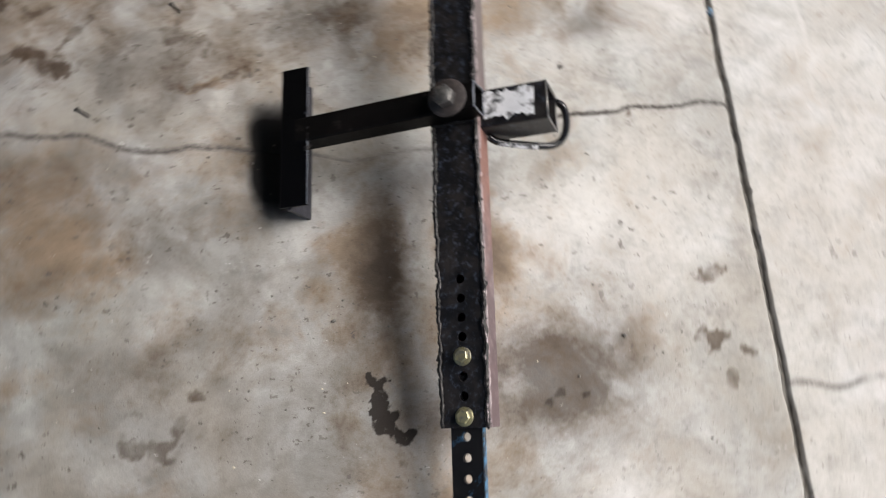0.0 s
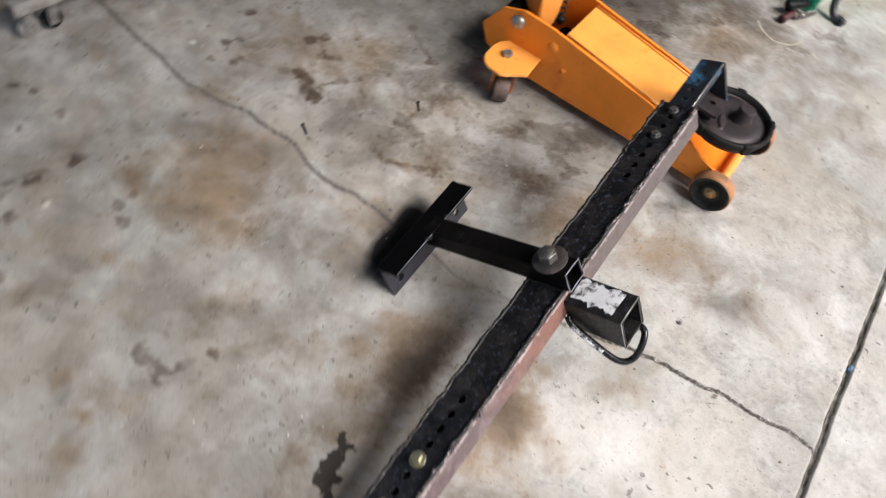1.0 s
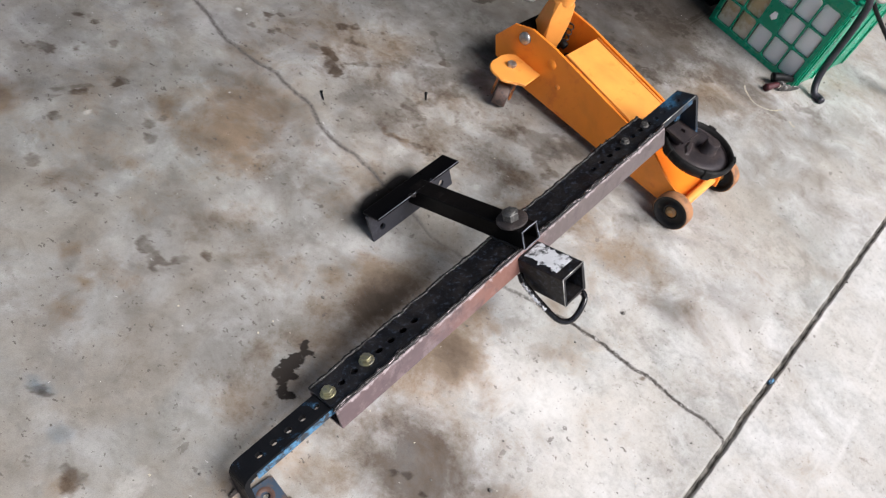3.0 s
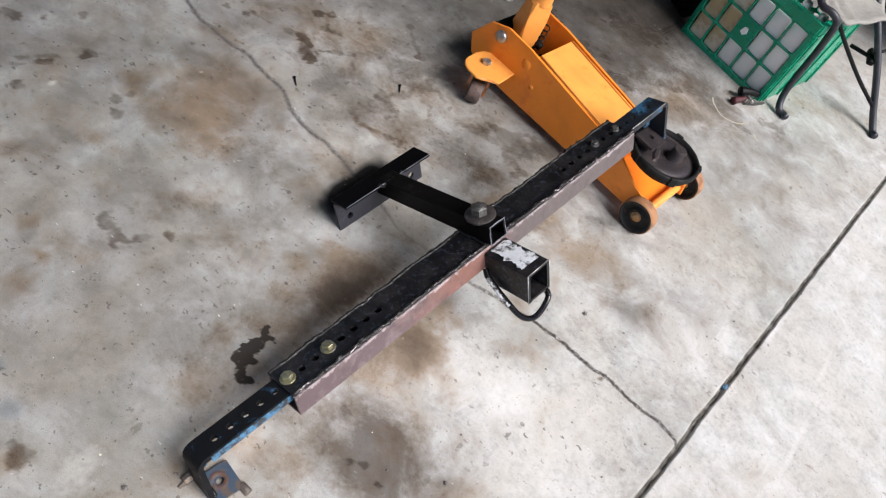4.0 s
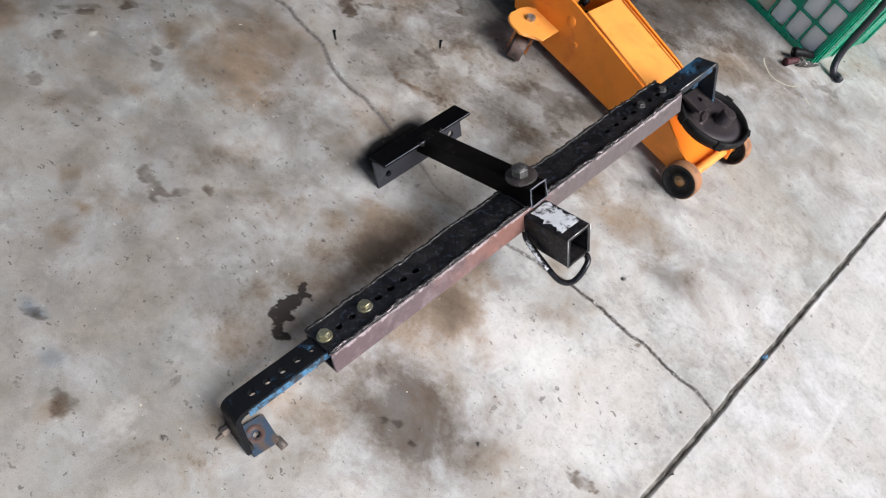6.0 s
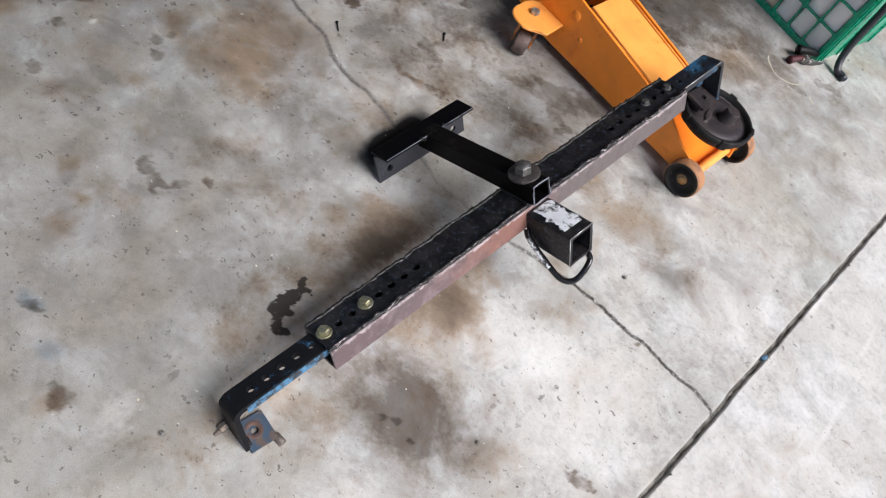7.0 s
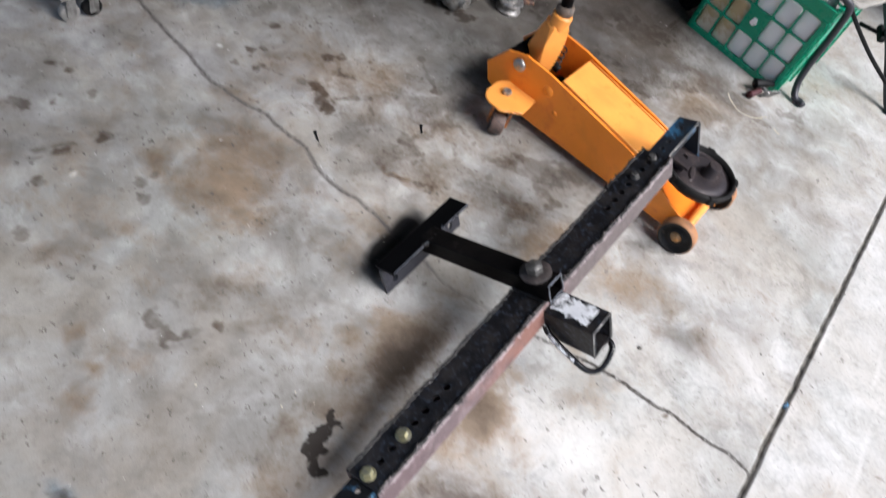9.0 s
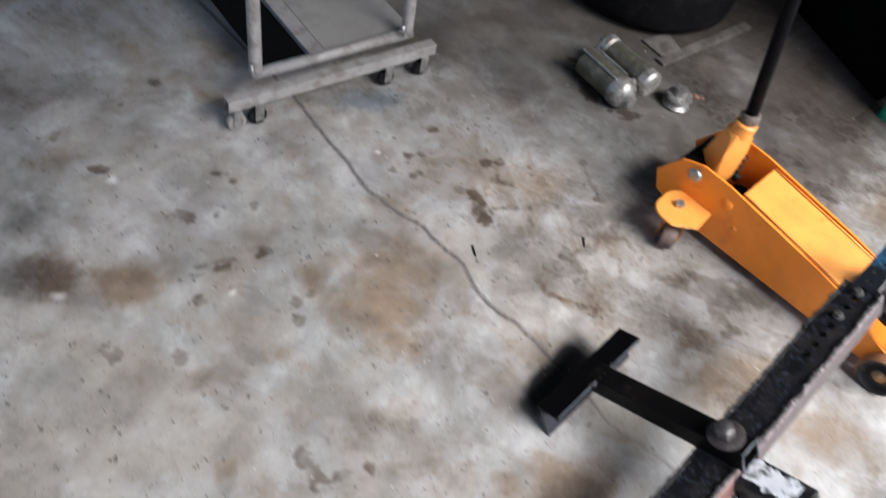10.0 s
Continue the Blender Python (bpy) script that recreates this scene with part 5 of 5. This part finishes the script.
    pocket = [(0.0, r * 0.82), (0.014, r * 0.77), (0.015, r * 0.48), (0.006, r * 0.44), (0.005, r * 0.35), (0.011, r * 0.32), (0.011, 0)]
    lathe(bm, [*pocket[::-1], *face[1:], *[(wide - s, q) for s, q in face[::-1]], *[(wide - s, q) for s, q in pocket[1:]]], (x, y - h, z), (x, y + 1, z), 32)
    for f in bm.faces:
        c = f.calc_center_median() - Vector((x, y, z))
        if math.hypot(c.x, c.z) > r * 0.955:
            f.material_index = 1
    w = part(name, bm, [tread, M_TREAD if name == "wheel" else M_CASTOR], parent_thing, "worn black iron wheel" if name == "wheel" else "")
    bm = bmesh.new()
    nut = [(0.0, 0.0), (0.0, hub * 0.66), (0.0015, hub * 0.78), (0.0055, hub * 0.8), (0.0055, hub * 1.3), (0.0075, hub * 1.36), (0.0075, hub)]
    lathe(bm, [*nut, *[(wide - u, q) for u, q in nut[::-1]]], (x, y - h, z), (x, y + 1, z), 24)
    part("hub", bm, core, w, "rubbed orange hub")


wheel((0.238, -0.127, 0.053), 0.053, 0.036, 0.012, jack, M_WHEEL, M_HUB)
wheel((0.25, 0.142, 0.053), 0.053, 0.036, 0.012, jack, M_WHEEL, M_HUB)
bm = bmesh.new()
rod(bm, (0.244, -0.11, 0.053), (0.246, 0.125, 0.053), 0.013, 16, 0.002)
part("axle", bm, M_ORANGE_LIT, jack, "orange front axle")
for s in (-1, 1):
    bm = bmesh.new()
    lug = [(-0.405, s * 0.102), (-0.42, s * 0.122), (-0.424, s * 0.15)]
    lug += [(-0.379 - 0.045 * math.cos(a), s * (0.182 + 0.048 * math.sin(a))) for a in (0.2, 0.5, 0.8, 1.1, 1.4)]
    lug += [(-0.352, s * 0.231), (-0.338, s * 0.222), (-0.327, s * 0.206), (-0.318, s * 0.195), (-0.299, s * 0.185), (-0.306, s * 0.102)]
    prism(bm, lug, "z", 0.1, 0.108, 0.002)
    bracket = part("castor_bracket", bm, M_ORANGE_LIT, jack)
    bm = bmesh.new()
    hexagon(bm, (-0.377, s * 0.157), 0.024, 0.108, 0.12, 0.4)
    part("bolt", bm, M_STEEL, bracket, "bright steel bolt")
    turn = Matrix.Translation((-0.354, s * 0.193, 0)) @ Matrix.Rotation(radians(-61 if s < 0 else 0), 4, "Z")
    for k in (-1, 1):
        bm = bmesh.new()
        prism(bm, [(-0.013, 0.099), (0.013, 0.099), (0.006, 0.06), (0.0065, 0.028), (-0.0065, 0.028), (-0.006, 0.06)], "y", k * 0.027 - 0.0035, k * 0.027 + 0.0035, 0.0015)
        bmesh.ops.transform(bm, matrix=turn, verts=bm.verts)
        part("fork", bm, M_FORK, bracket, "rust-stained orange fork")
    before = set(bpy.data.objects)
    wheel((0, 0, 0.0352), 0.0352, 0.04, 0.009, jack, M_CASTOR, M_RUSTY, "castor")
    for ob in set(bpy.data.objects) - before:
        ob.data.transform(turn)

# ---- dish on the jack ----
dish = thing("jack_dish", DISH, "round black rubber-rimmed steel dish on the jack arm", "jack pad")
bm = bmesh.new()
lathe(bm, [(0.0, 0), (0.0, 0.094), (0.02, 0.104), (0.03, 0.105), (0.034, 0.101), (0.033, 0.094), (0.02, 0.09)], (0, 0, 0), (0, 0, 1), 48)
part("rim", bm, M_RUBBER, dish, "black rubber rim")
bm = bmesh.new()
lathe(bm, [(0.021, 0.0905), (0.018, 0.086), (0.024, 0.078), (0.027, 0.06), (0.026, 0.035), (0.022, 0.016), (0.021, 0)], (0, 0, 0), (0, 0, 1), 48)
part("plate", bm, M_DISH, dish, "greasy dark steel plate")
sole = LIE @ Vector((0.004, 0.6805, at_height(0.004, 0.6805, 0.2135))) - DISH.translation
bm = bmesh.new()
box(bm, (-0.02, -0.028, 0.024), (0.022, 0.03, sole.z - 0.0008), 0.006, pose(sole.x, sole.y, 0, 0, 0, -7))
part("saddle_block", bm, M_DISH, dish, "dark worn block under the foot")
bm = bmesh.new()
lathe(bm, [(0, 0), (0, 0.026), (0.006, 0.024), (0.01, 0.0215), (0.034, 0.02), (0.037, 0.018), (0.038, 0.012), (0.036, 0.0)], (0.024, 0.014, 0.021), (0.024, 0.014, 1), 28)
part("boss", bm, M_DISH, dish, "short worn steel boss", 40)
bm = bmesh.new()
prism(bm, [(-0.03, -0.01), (-0.016, -0.002), (-0.006, -0.03), (-0.002, -0.06), (-0.012, -0.064), (-0.026, -0.04)], "z", 0.02, 0.0315, 0.005)
part("ridge", bm, M_DISH, dish, "", 40)
for k in range(5):
    bm = bmesh.new()
    box(bm, (0.095, -0.012, 0.008), (0.1075, 0.012, 0.0365), 0.003, Matrix.Rotation(k * 1.26 + 0.4, 4, "Z"))
    part("rim_clip", bm, M_RUBBER, dish)

# ---- green crate ----
crate = thing("milk_crate", CRATE, "green plastic crate packed with white bottles", "crate")
CW, CD, CH = 0.41, 0.44, 0.355


def crate_side(width, solid):
    """One side in its own plane as a single moulding: x along, z up, outside towards -y. Rails, posts, an open grid."""
    bm = bmesh.new()
    t, cols, rows = 0.012, 5, 3
    x0, x1, z0, z1 = 0.014, width - 0.014, 0.017, CH - 0.05
    xs = [0.0] + [x0 + (x1 - x0) * c / cols + d for c in range(cols + 1) for d in (-0.0026, 0.0026)] + [width]
    zs = [0.0] + [z0 + (z1 - z0) * r / rows + d for r in range(rows + 1) for d in (-0.0026, 0.0026)] + [CH - 0.04, CH]
    grid = {}

    def vert(i, k, side):
        if (i, k, side) not in grid:
            y = (-0.007 if k >= len(zs) - 2 else 0.0) if side == 0 else t
            grid[i, k, side] = bm.verts.new((xs[i], y, zs[k]))
        return grid[i, k, side]
    cells = {(i, k) for i in range(len(xs) - 1) for k in range(len(zs) - 1) if not (i % 2 == 0 and k % 2 == 0 and 2 <= i <= 2 * cols and 2 <= k <= 2 * rows) or (solid and i == 6 and k == 4)}
    for i, k in cells:
        for side in (0, 1):
            bm.faces.new([vert(p, q, side) for p, q in ((i, k), (i + 1, k), (i + 1, k + 1), (i, k + 1))])
        for (di, dk), (p, q) in (((-1, 0), ((i, k), (i, k + 1))), ((1, 0), ((i + 1, k), (i + 1, k + 1))), ((0, -1), ((i, k), (i + 1, k))), ((0, 1), ((i, k + 1), (i + 1, k + 1)))):
            if (i + di, k + dk) not in cells:
                bm.faces.new((vert(*p, 0), vert(*q, 0), vert(*q, 1), vert(*p, 1)))
    # moulded round corners in the openings
    for i in range(2, 2 * cols + 1, 2):
        for k in range(2, 2 * rows + 1, 2):
            if (i, k) in cells:
                continue
            for cx, sx in ((xs[i], 1), (xs[i + 1], -1)):
                for cz, sz in ((zs[k], 1), (zs[k + 1], -1)):
                    r = 0.012
                    arc = [(cx + sx * r * (1 - math.sin(q)), cz + sz * r * (1 - math.cos(q))) for q in (0.0, math.pi / 8, math.pi / 4, math.pi * 3 / 8, math.pi / 2)]
                    prism(bm, [(cx, cz), *arc] if sx * sz > 0 else [(cx, cz), *arc[::-1]], "y", 0.0004, t - 0.0004)
    return bm


for name, m, wide, solid in (("front_side", pose(0, 0, 0), CW, True), ("right_side", pose(CW, 0.001, 0, 0, 0, 90), CD, False), ("back_side", pose(CW, CD, 0, 0, 0, 180), CW, True), ("left_side", pose(0, CD, 0, 0, 0, -90), CD, False)):
    bm = crate_side(wide, solid)
    bmesh.ops.transform(bm, matrix=m, verts=bm.verts)
    side = part(name, bm, M_GREEN, crate)
    if name == "front_side":
        bm = bmesh.new()
        prism(bm, [(0.19, 0.155), (0.205, 0.148), (0.217, 0.16), (0.21, 0.18), (0.197, 0.178)], "y", -0.0035, -0.0002)
        part("badge", bm, M_JUG, side, "small plain pale badge")
    if name == "right_side":
        bm = bmesh.new()
        box(bm, (CW + 0.0006, 0.016, 0.004), (CW + 0.005, CD - 0.016, CH - 0.052), 0.0015)
        part("liner", bm, M_GREEN, side, "solid green side sheet")
        for y in (0.03, 0.14, 0.26, 0.38):
            bm = bmesh.new()
            box(bm, (CW + 0.0052, y - 0.0035, 0.004), (CW + 0.0105, y + 0.0035, CH - 0.056), 0.002)
            part("rib", bm, M_GREEN, side)
bm = bmesh.new()
box(bm, (0.005, 0.005, 0.004), (CW - 0.005, CD - 0.005, 0.012))
part("base", bm, M_GREEN, crate)
first = None
for j in range(2):
    for i in range(5):
        m = CRATE @ pose(0.053 + i * 0.0755, 0.047 + j * 0.1, 0.0125)
        bottle = thing("bottle", m, "amber-stained white plastic bottle in the crate" if i < 2 and j == 0 else "white plastic bottle standing in the crate", "bottle", "bottles in the crate")
        bm = bmesh.new()
        box(bm, (-0.035, -0.033, 0), (0.035, 0.033, 0.285), 0.01)
        part("body", bm, M_AMBER if i < 2 and j == 0 else M_JUG, bottle, "", 40)
        bm = bmesh.new()
        lathe(bm, [(0, 0), (0, 0.02), (0.03, 0.016), (0.03, 0)], (0, 0, 0.284), (0, 0, 1), 16)
        part("cap", bm, M_JUG, bottle)

# ---- jumper clamp beside the crate ----
clamp = thing("battery_clamp", CLAMP, "red and black battery clamp on the floor by the crate", "clamp")
bm = bmesh.new()
sweep(bm, smooth_path([(-0.05, -0.004, 0.014), (-0.035, -0.002, 0.015), (-0.015, 0.0, 0.017), (0.01, 0.002, 0.018)], 5), lambda i: 0.0145 - 0.0003 * i, 10)
part("grip", bm, M_RED, clamp, "dark red grip", True)
bm = bmesh.new()
sweep(bm, smooth_path([(-0.002, 0.03, 0.03), (0.02, 0.024, 0.034), (0.05, 0.018, 0.034), (0.088, 0.018, 0.026)], 5), lambda i: 0.0175 - 0.0004 * i, 10)
part("upper_grip", bm, M_BLACKPLASTIC, clamp, "black grip", True)
for y, turn in ((-0.016, -7), (0.012, 6)):
    bm = bmesh.new()
    prism(bm, [(0.012, 0.004), (0.06, 0.003), (0.094, 0.012), (0.1, 0.02), (0.09, 0.026), (0.075, 0.02), (0.068, 0.027), (0.058, 0.022), (0.05, 0.03), (0.012, 0.034)], "y", y, y + 0.003, 0.0008)
    bmesh.ops.rotate(bm, cent=(0.03, 0, 0), matrix=Matrix.Rotation(radians(turn), 3, "Z"), verts=bm.verts)
    part("jaw", bm, M_BOLT, clamp, "dull dark steel jaw")
bm = bmesh.new()
rod(bm, (0.03, -0.024, 0.022), (0.03, 0.024, 0.022), 0.006, 12, 0.001)
part("pivot", bm, M_STEEL, clamp)
# ---- folding chair by the crate ----
frame_thing = thing("camp_chair", pose(0, 0, 0), "black tubular folding chair with a grey cloth seat", "chair")
for pts, r, label in (
    ([(0.347, 1.652, 0.015), (0.334, 1.664, 0.0135), (0.308, 1.668, 0.018), (0.288, 1.69, 0.052), (0.277, 1.7, 0.12), (0.2735, 1.7, 0.198), (0.268, 1.685, 0.29), (0.257, 1.662, 0.374), (0.225, 1.65, 0.398), (0.178, 1.655, 0.4), (0.12, 1.72, 0.44), (0.08, 1.9, 0.48)], 0.0125, "bent black tube leg"),
    ([(0.645, 1.975, 0.014), (0.625, 2.0, 0.016), (0.57, 2.02, 0.075), (0.47, 2.03, 0.2), (0.36, 2.04, 0.32), (0.25, 2.06, 0.42), (0.1, 2.1, 0.48)], 0.0135, "bent black tube leg"),
    ([(0.565, 2.02, 0.078), (0.43, 1.92, 0.18), (0.29, 1.81, 0.305), (0.255, 1.78, 0.35)], 0.0075, "thin black steel brace"),
):
    bm = bmesh.new()
    sweep(bm, smooth_path(pts, 8), r, 12)
    part("leg" if r > 0.01 else "brace", bm, M_BLACK_LIT if r > 0.01 else M_BLACKPLASTIC, frame_thing, label, True)
bm = bmesh.new()
rod(bm, (0.08, 1.9, 0.48), (0.1, 2.1, 0.48), 0.012, 12)
part("cross_bar", bm, M_BLACKPLASTIC, frame_thing)
bm = bmesh.new()
box(bm, (-0.014, -0.034, 0), (0.014, 0.034, 0.026), 0.006, pose(0.425, 2.05, 0.2, 20, 0, 30))
rod(bm, (0.34, 2.05, 0.2), (0.45, 2.05, 0.21), 0.008, 10, 0.002)
rod(bm, (0.425, 2.02, 0.235), (0.455, 2.09, 0.25), 0.006, 8, 0.001)
part("latch", bm, M_BLACKPLASTIC, frame_thing)

bm = bmesh.new()
hem = smooth_path([(0.185, 1.7, 0.372), (0.245, 1.692, 0.372), (0.286, 1.716, 0.371), (0.324, 1.808, 0.37), (0.374, 1.945, 0.374)], 6)
rows = []
for k in range(10):
    v = k / 9
    rows.append([p + Vector((-0.1 * v, 0.26 * v, 0.03 * v - 0.02 * math.sin(v * math.pi) + 0.004 * math.sin(i * 0.9 + k))) for i, p in enumerate(hem)])
for lift in (0.0, 0.012):
    skin = [[bm.verts.new(p + Vector((0, 0, lift))) for p in row] for row in rows]
    for r0, r1 in zip(skin, skin[1:]):
        for i in range(len(r0) - 1):
            bm.faces.new((r0[i], r0[i + 1], r1[i + 1], r1[i]))
bm.verts.ensure_lookup_table()
n, wide = len(rows) * len(hem), len(hem)
loop = [*range(wide), *[k * wide + wide - 1 for k in range(1, 10)], *[9 * wide + i for i in range(wide - 2, -1, -1)], *[k * wide for k in range(8, 0, -1)]]
for i, j in zip(loop, loop[1:] + loop[:1]):
    bm.faces.new((bm.verts[i], bm.verts[j], bm.verts[j + n], bm.verts[i + n]))
part("seat_cloth", bm, M_CLOTH, frame_thing, "dusty grey woven cloth over the frame", True)

# ---- black block filling the dark area behind the crate ----
tub = thing("dark_block", pose(-0.197, 1.768, 0), "large black block for the dark area behind the crate", "storage tub")
bm = bmesh.new()
prism(bm, [(0.0, 0.0), (0.05, 0.3), (-0.47, 0.7), (-0.66, 0.425)], "z", 0.0, 0.95, 0.02)
part("body", bm, M_SHADE_BLACK, tub, "", 40)
bm = bmesh.new()
prism(bm, [(0.006, -0.012), (0.056, 0.308), (-0.472, 0.716), (-0.676, 0.424)], "z", 0.951, 0.98, 0.008)
part("top_slab", bm, M_SHADE_BLACK, tub)

# ---- starter motor on the floor ----
starter = thing("starter_motor", STARTER, "greasy cast-alloy starter motor lying on the floor", "engine part")
bm = bmesh.new()
lathe(bm, [(0, 0), (0, 0.036), (0.004, 0.041), (0.12, 0.041), (0.12, 0)], (-0.085, -0.044, 0.045), (1, -0.044, 0.045), 28)
body = part("motor_body", bm, M_MOTOR, starter, "dull greasy steel casing", 40)
bm = bmesh.new()
lathe(bm, [(0.0, 0), (0, 0.039), (0.006, 0.043), (0.03, 0.042), (0.042, 0.036), (0.05, 0.02), (0.066, 0.016), (0.066, 0)], (0.0355, -0.044, 0.045), (1, -0.044, 0.045), 28)
part("nose_cone", bm, M_ALLOY, starter, "bright mottled cast-alloy nose", 40)
for y in (-0.064, -0.022):
    bm = bmesh.new()
    rod(bm, (-0.092, y, 0.083), (0.04, y, 0.083), 0.0035, 8)
    part("tie_bolt", bm, M_STEEL, body)
bm = bmesh.new()
lathe(bm, [(0, 0), (0, 0.033), (0.003, 0.036), (0.125, 0.036), (0.125, 0)], (-0.075, 0.042, 0.06), (1, 0.042, 0.06), 24)
solenoid = part("solenoid", bm, M_MOTOR, starter, "greenish grey solenoid", 40)
for x0, x1 in ((-0.105, -0.075), (0.05, 0.085)):
    bm = bmesh.new()
    rod(bm, (x0, 0.042, 0.06), (x1, 0.042, 0.06), 0.038, 24, 0.006)
    part("end_cap", bm, M_ALLOY, solenoid, "pale alloy end cap", 40)
bm = bmesh.new()
rod(bm, (-0.128, 0.042, 0.07), (-0.104, 0.042, 0.07), 0.006, 10, 0.001)
part("terminal", bm, M_STEEL, solenoid, "bright threaded terminal")
bm = bmesh.new()
box(bm, (0.04, -0.06, 0.004), (0.062, 0.07, 0.07), 0.008)
part("bracket", bm, M_ALLOY, starter)
pulley = thing("pulley", PULLEY, "bright steel pulley lying beside the motor", "engine part")
bm = bmesh.new()
lathe(bm, [(0, 0), (0, 0.042), (0.008, 0.045), (0.016, 0.032), (0.028, 0.032), (0.036, 0.045), (0.044, 0.042), (0.046, 0.022), (0.066, 0.02), (0.068, 0.0)], (0, 0, 0), (0, 0, 1), 28)
part("sheave", bm, M_STEEL, pulley, "", 40)

bm = bmesh.new()
prism(bm, [(-0.012, 0.01), (0.03, 0.03), (0.062, 0.058), (0.056, 0.068), (0.02, 0.045), (-0.018, 0.022)], "z", 0.03, 0.042, 0.002)
part("clip", bm, M_RUSTWHEEL, pulley, "rust-brown clip")

# ---- tyre and steel bar near the back ----
tyre = thing("car_tyre", TYRE, "worn black car tyre lying on the floor", "tyre")
bm = bmesh.new()
lathe(bm, [(0.0, 0.2), (0.0, 0.27), (0.03, 0.305), (0.05, 0.31), (0.14, 0.31), (0.16, 0.305), (0.19, 0.27), (0.19, 0.2), (0.17, 0.185), (0.02, 0.185), (0.0, 0.2)], (0, 0, 0), (0, 0, 1), 56)
part("carcass", bm, M_TYRE, tyre, "", 40)
bar = thing("steel_bar", STEELBAR, "dull grey flat steel bar lying on the floor", "steel bar")
bm = bmesh.new()
box(bm, (-0.26, -0.018, 0.0), (0.26, 0.018, 0.012), 0.002)
part("flat", bm, M_BAR, bar)
bm = bmesh.new()
prism(bm, [(0.09, -0.105), (0.22, -0.12), (0.225, -0.025), (0.12, -0.022)], "z", 0.0, 0.008, 0.002)
part("tab", bm, M_BAR, bar, "flat grey tab")

# ---- grey wheeled stand ----
stand = thing("wheeled_stand", STAND, "grey square-tube stand on small castors", "stand")
bm = bmesh.new()
square_tube(bm, 0.0, 0.65, -0.016, 0.016, 0.072, 0.106, 0.003)
part("base_rail", bm, M_GREYTUBE, stand, "scuffed grey square tube")
bm = bmesh.new()
rod(bm, (0.09, 0.045, 0.122), (0.595, 0.045, 0.122), 0.015, 16)
part("cross_rail", bm, M_GREYTUBE, stand)
for x in (0.105, 0.58):
    bm = bmesh.new()
    sweep(bm, smooth_path([(x, 0.045, 0.12), (x, 0.055, 0.3), (x, 0.075, 0.6), (x + 0.01, 0.12, 0.95)], 6), 0.017, 14)
    part("upright", bm, M_GREYTUBE, stand, "", True)
    bm = bmesh.new()
    rod(bm, (x - 0.02 if x < 0.3 else x - 0.03, 0.02, 0.137), (x - 0.02 if x < 0.3 else x - 0.03, 0.03, 0.17), 0.006, 10)
    part("bolt", bm, M_STEEL, stand)
bm = bmesh.new()
box(bm, (0.325, 0.062, 0.106), (0.615, 0.75, 0.118), 0.003)
part("shelf_board", bm, M_BOARD, stand, "dull tan-grey shelf board")
bm = bmesh.new()
square_tube(bm, 0.062, 0.75, -0.323, -0.277, 0.09, 0.12, 0.003, Matrix.Rotation(radians(90), 4, "Z"))
part("side_rail", bm, M_GREYTUBE, stand)
bm = bmesh.new()
box(bm, (0.15, 0.062, 0.094), (0.2755, 0.75, 0.106), 0.003)
part("shade_strip", bm, M_SHADE_BLACK, stand, "black strip for the shade behind the upright")
for x in (0.025, 0.085, 0.49, 0.615):
    bm = bmesh.new()
    rod(bm, (x, -0.011, 0.026), (x, 0.011, 0.026), 0.026, 18, 0.004)
    castor = part("castor", bm, M_RUBBER if x > 0.05 else M_BOARD, stand, "small black castor" if x > 0.05 else "small pale castor")
    bm = bmesh.new()
    for s in (-1, 1):
        box(bm, (x - 0.012, s * 0.0165 - 0.0015, 0.02), (x + 0.012, s * 0.0165 + 0.0015, 0.0715))
    part("fork", bm, M_STEEL, castor)

# ---- litter on the floor ----
chip = thing("paint_chip", pose(0.6885, 0.379, 0.0, 0, 0, 80), "tiny bright blue paint chip caught in the floor joint", "litter")
bm = bmesh.new()
prism(bm, [(-0.011, -0.004), (0.006, -0.006), (0.012, 0.001), (0.002, 0.005), (-0.008, 0.004)], "z", -0.0055, 0.001, 0.0004)
part("flake", bm, M_BLUE, chip)
for x, y, n, deg in ((-0.67, 0.145, 0.036, 146), (-0.503, 0.397, 0.034, 130)):
    screw = thing("screw", pose(x, y, 0.0031, 0, 0, deg), "small dark screw lying on the concrete", "screw", "litter on the floor")
    bm = bmesh.new()
    lathe(bm, [(0, 0), (0.006, 0.0019), (n - 0.004, 0.0022), (n - 0.002, 0.0042), (n - 0.0006, 0.0044), (n, 0.0038), (n, 0)], (-n / 2, 0, 0), (1, 0, 0), 12)
    part("shank", bm, M_BLACKPLASTIC, screw, "", True)
rng = random.Random(11)
PEBBLES = [(-0.05, -0.817, 0.006), (0.311, 0.232, 0.006), (0.343, -0.372, 0.005), (-0.2, -0.31, 0.004)]
PEBBLES += [(rng.uniform(-1.3, 0.62), rng.uniform(-0.9, 0.6), rng.uniform(0.001, 0.003)) for _ in range(210)]
for x, y, r in PEBBLES:
    bm = bmesh.new()
    bmesh.ops.create_icosphere(bm, subdivisions=1, radius=r)
    for v in bm.verts:
        v.co = Vector((v.co.x * rng.uniform(0.7, 1.5), v.co.y * rng.uniform(0.6, 1.2), v.co.z * 0.6 + r * 0.5))
    grit = finish(bm, "grit", M_DIRT if rng.random() < 0.85 else M_STRAW)
    grit.location = (x, y, 0)
    tagged(grit, "small crumb of dark grit on the concrete", "grit", "grit on the floor")
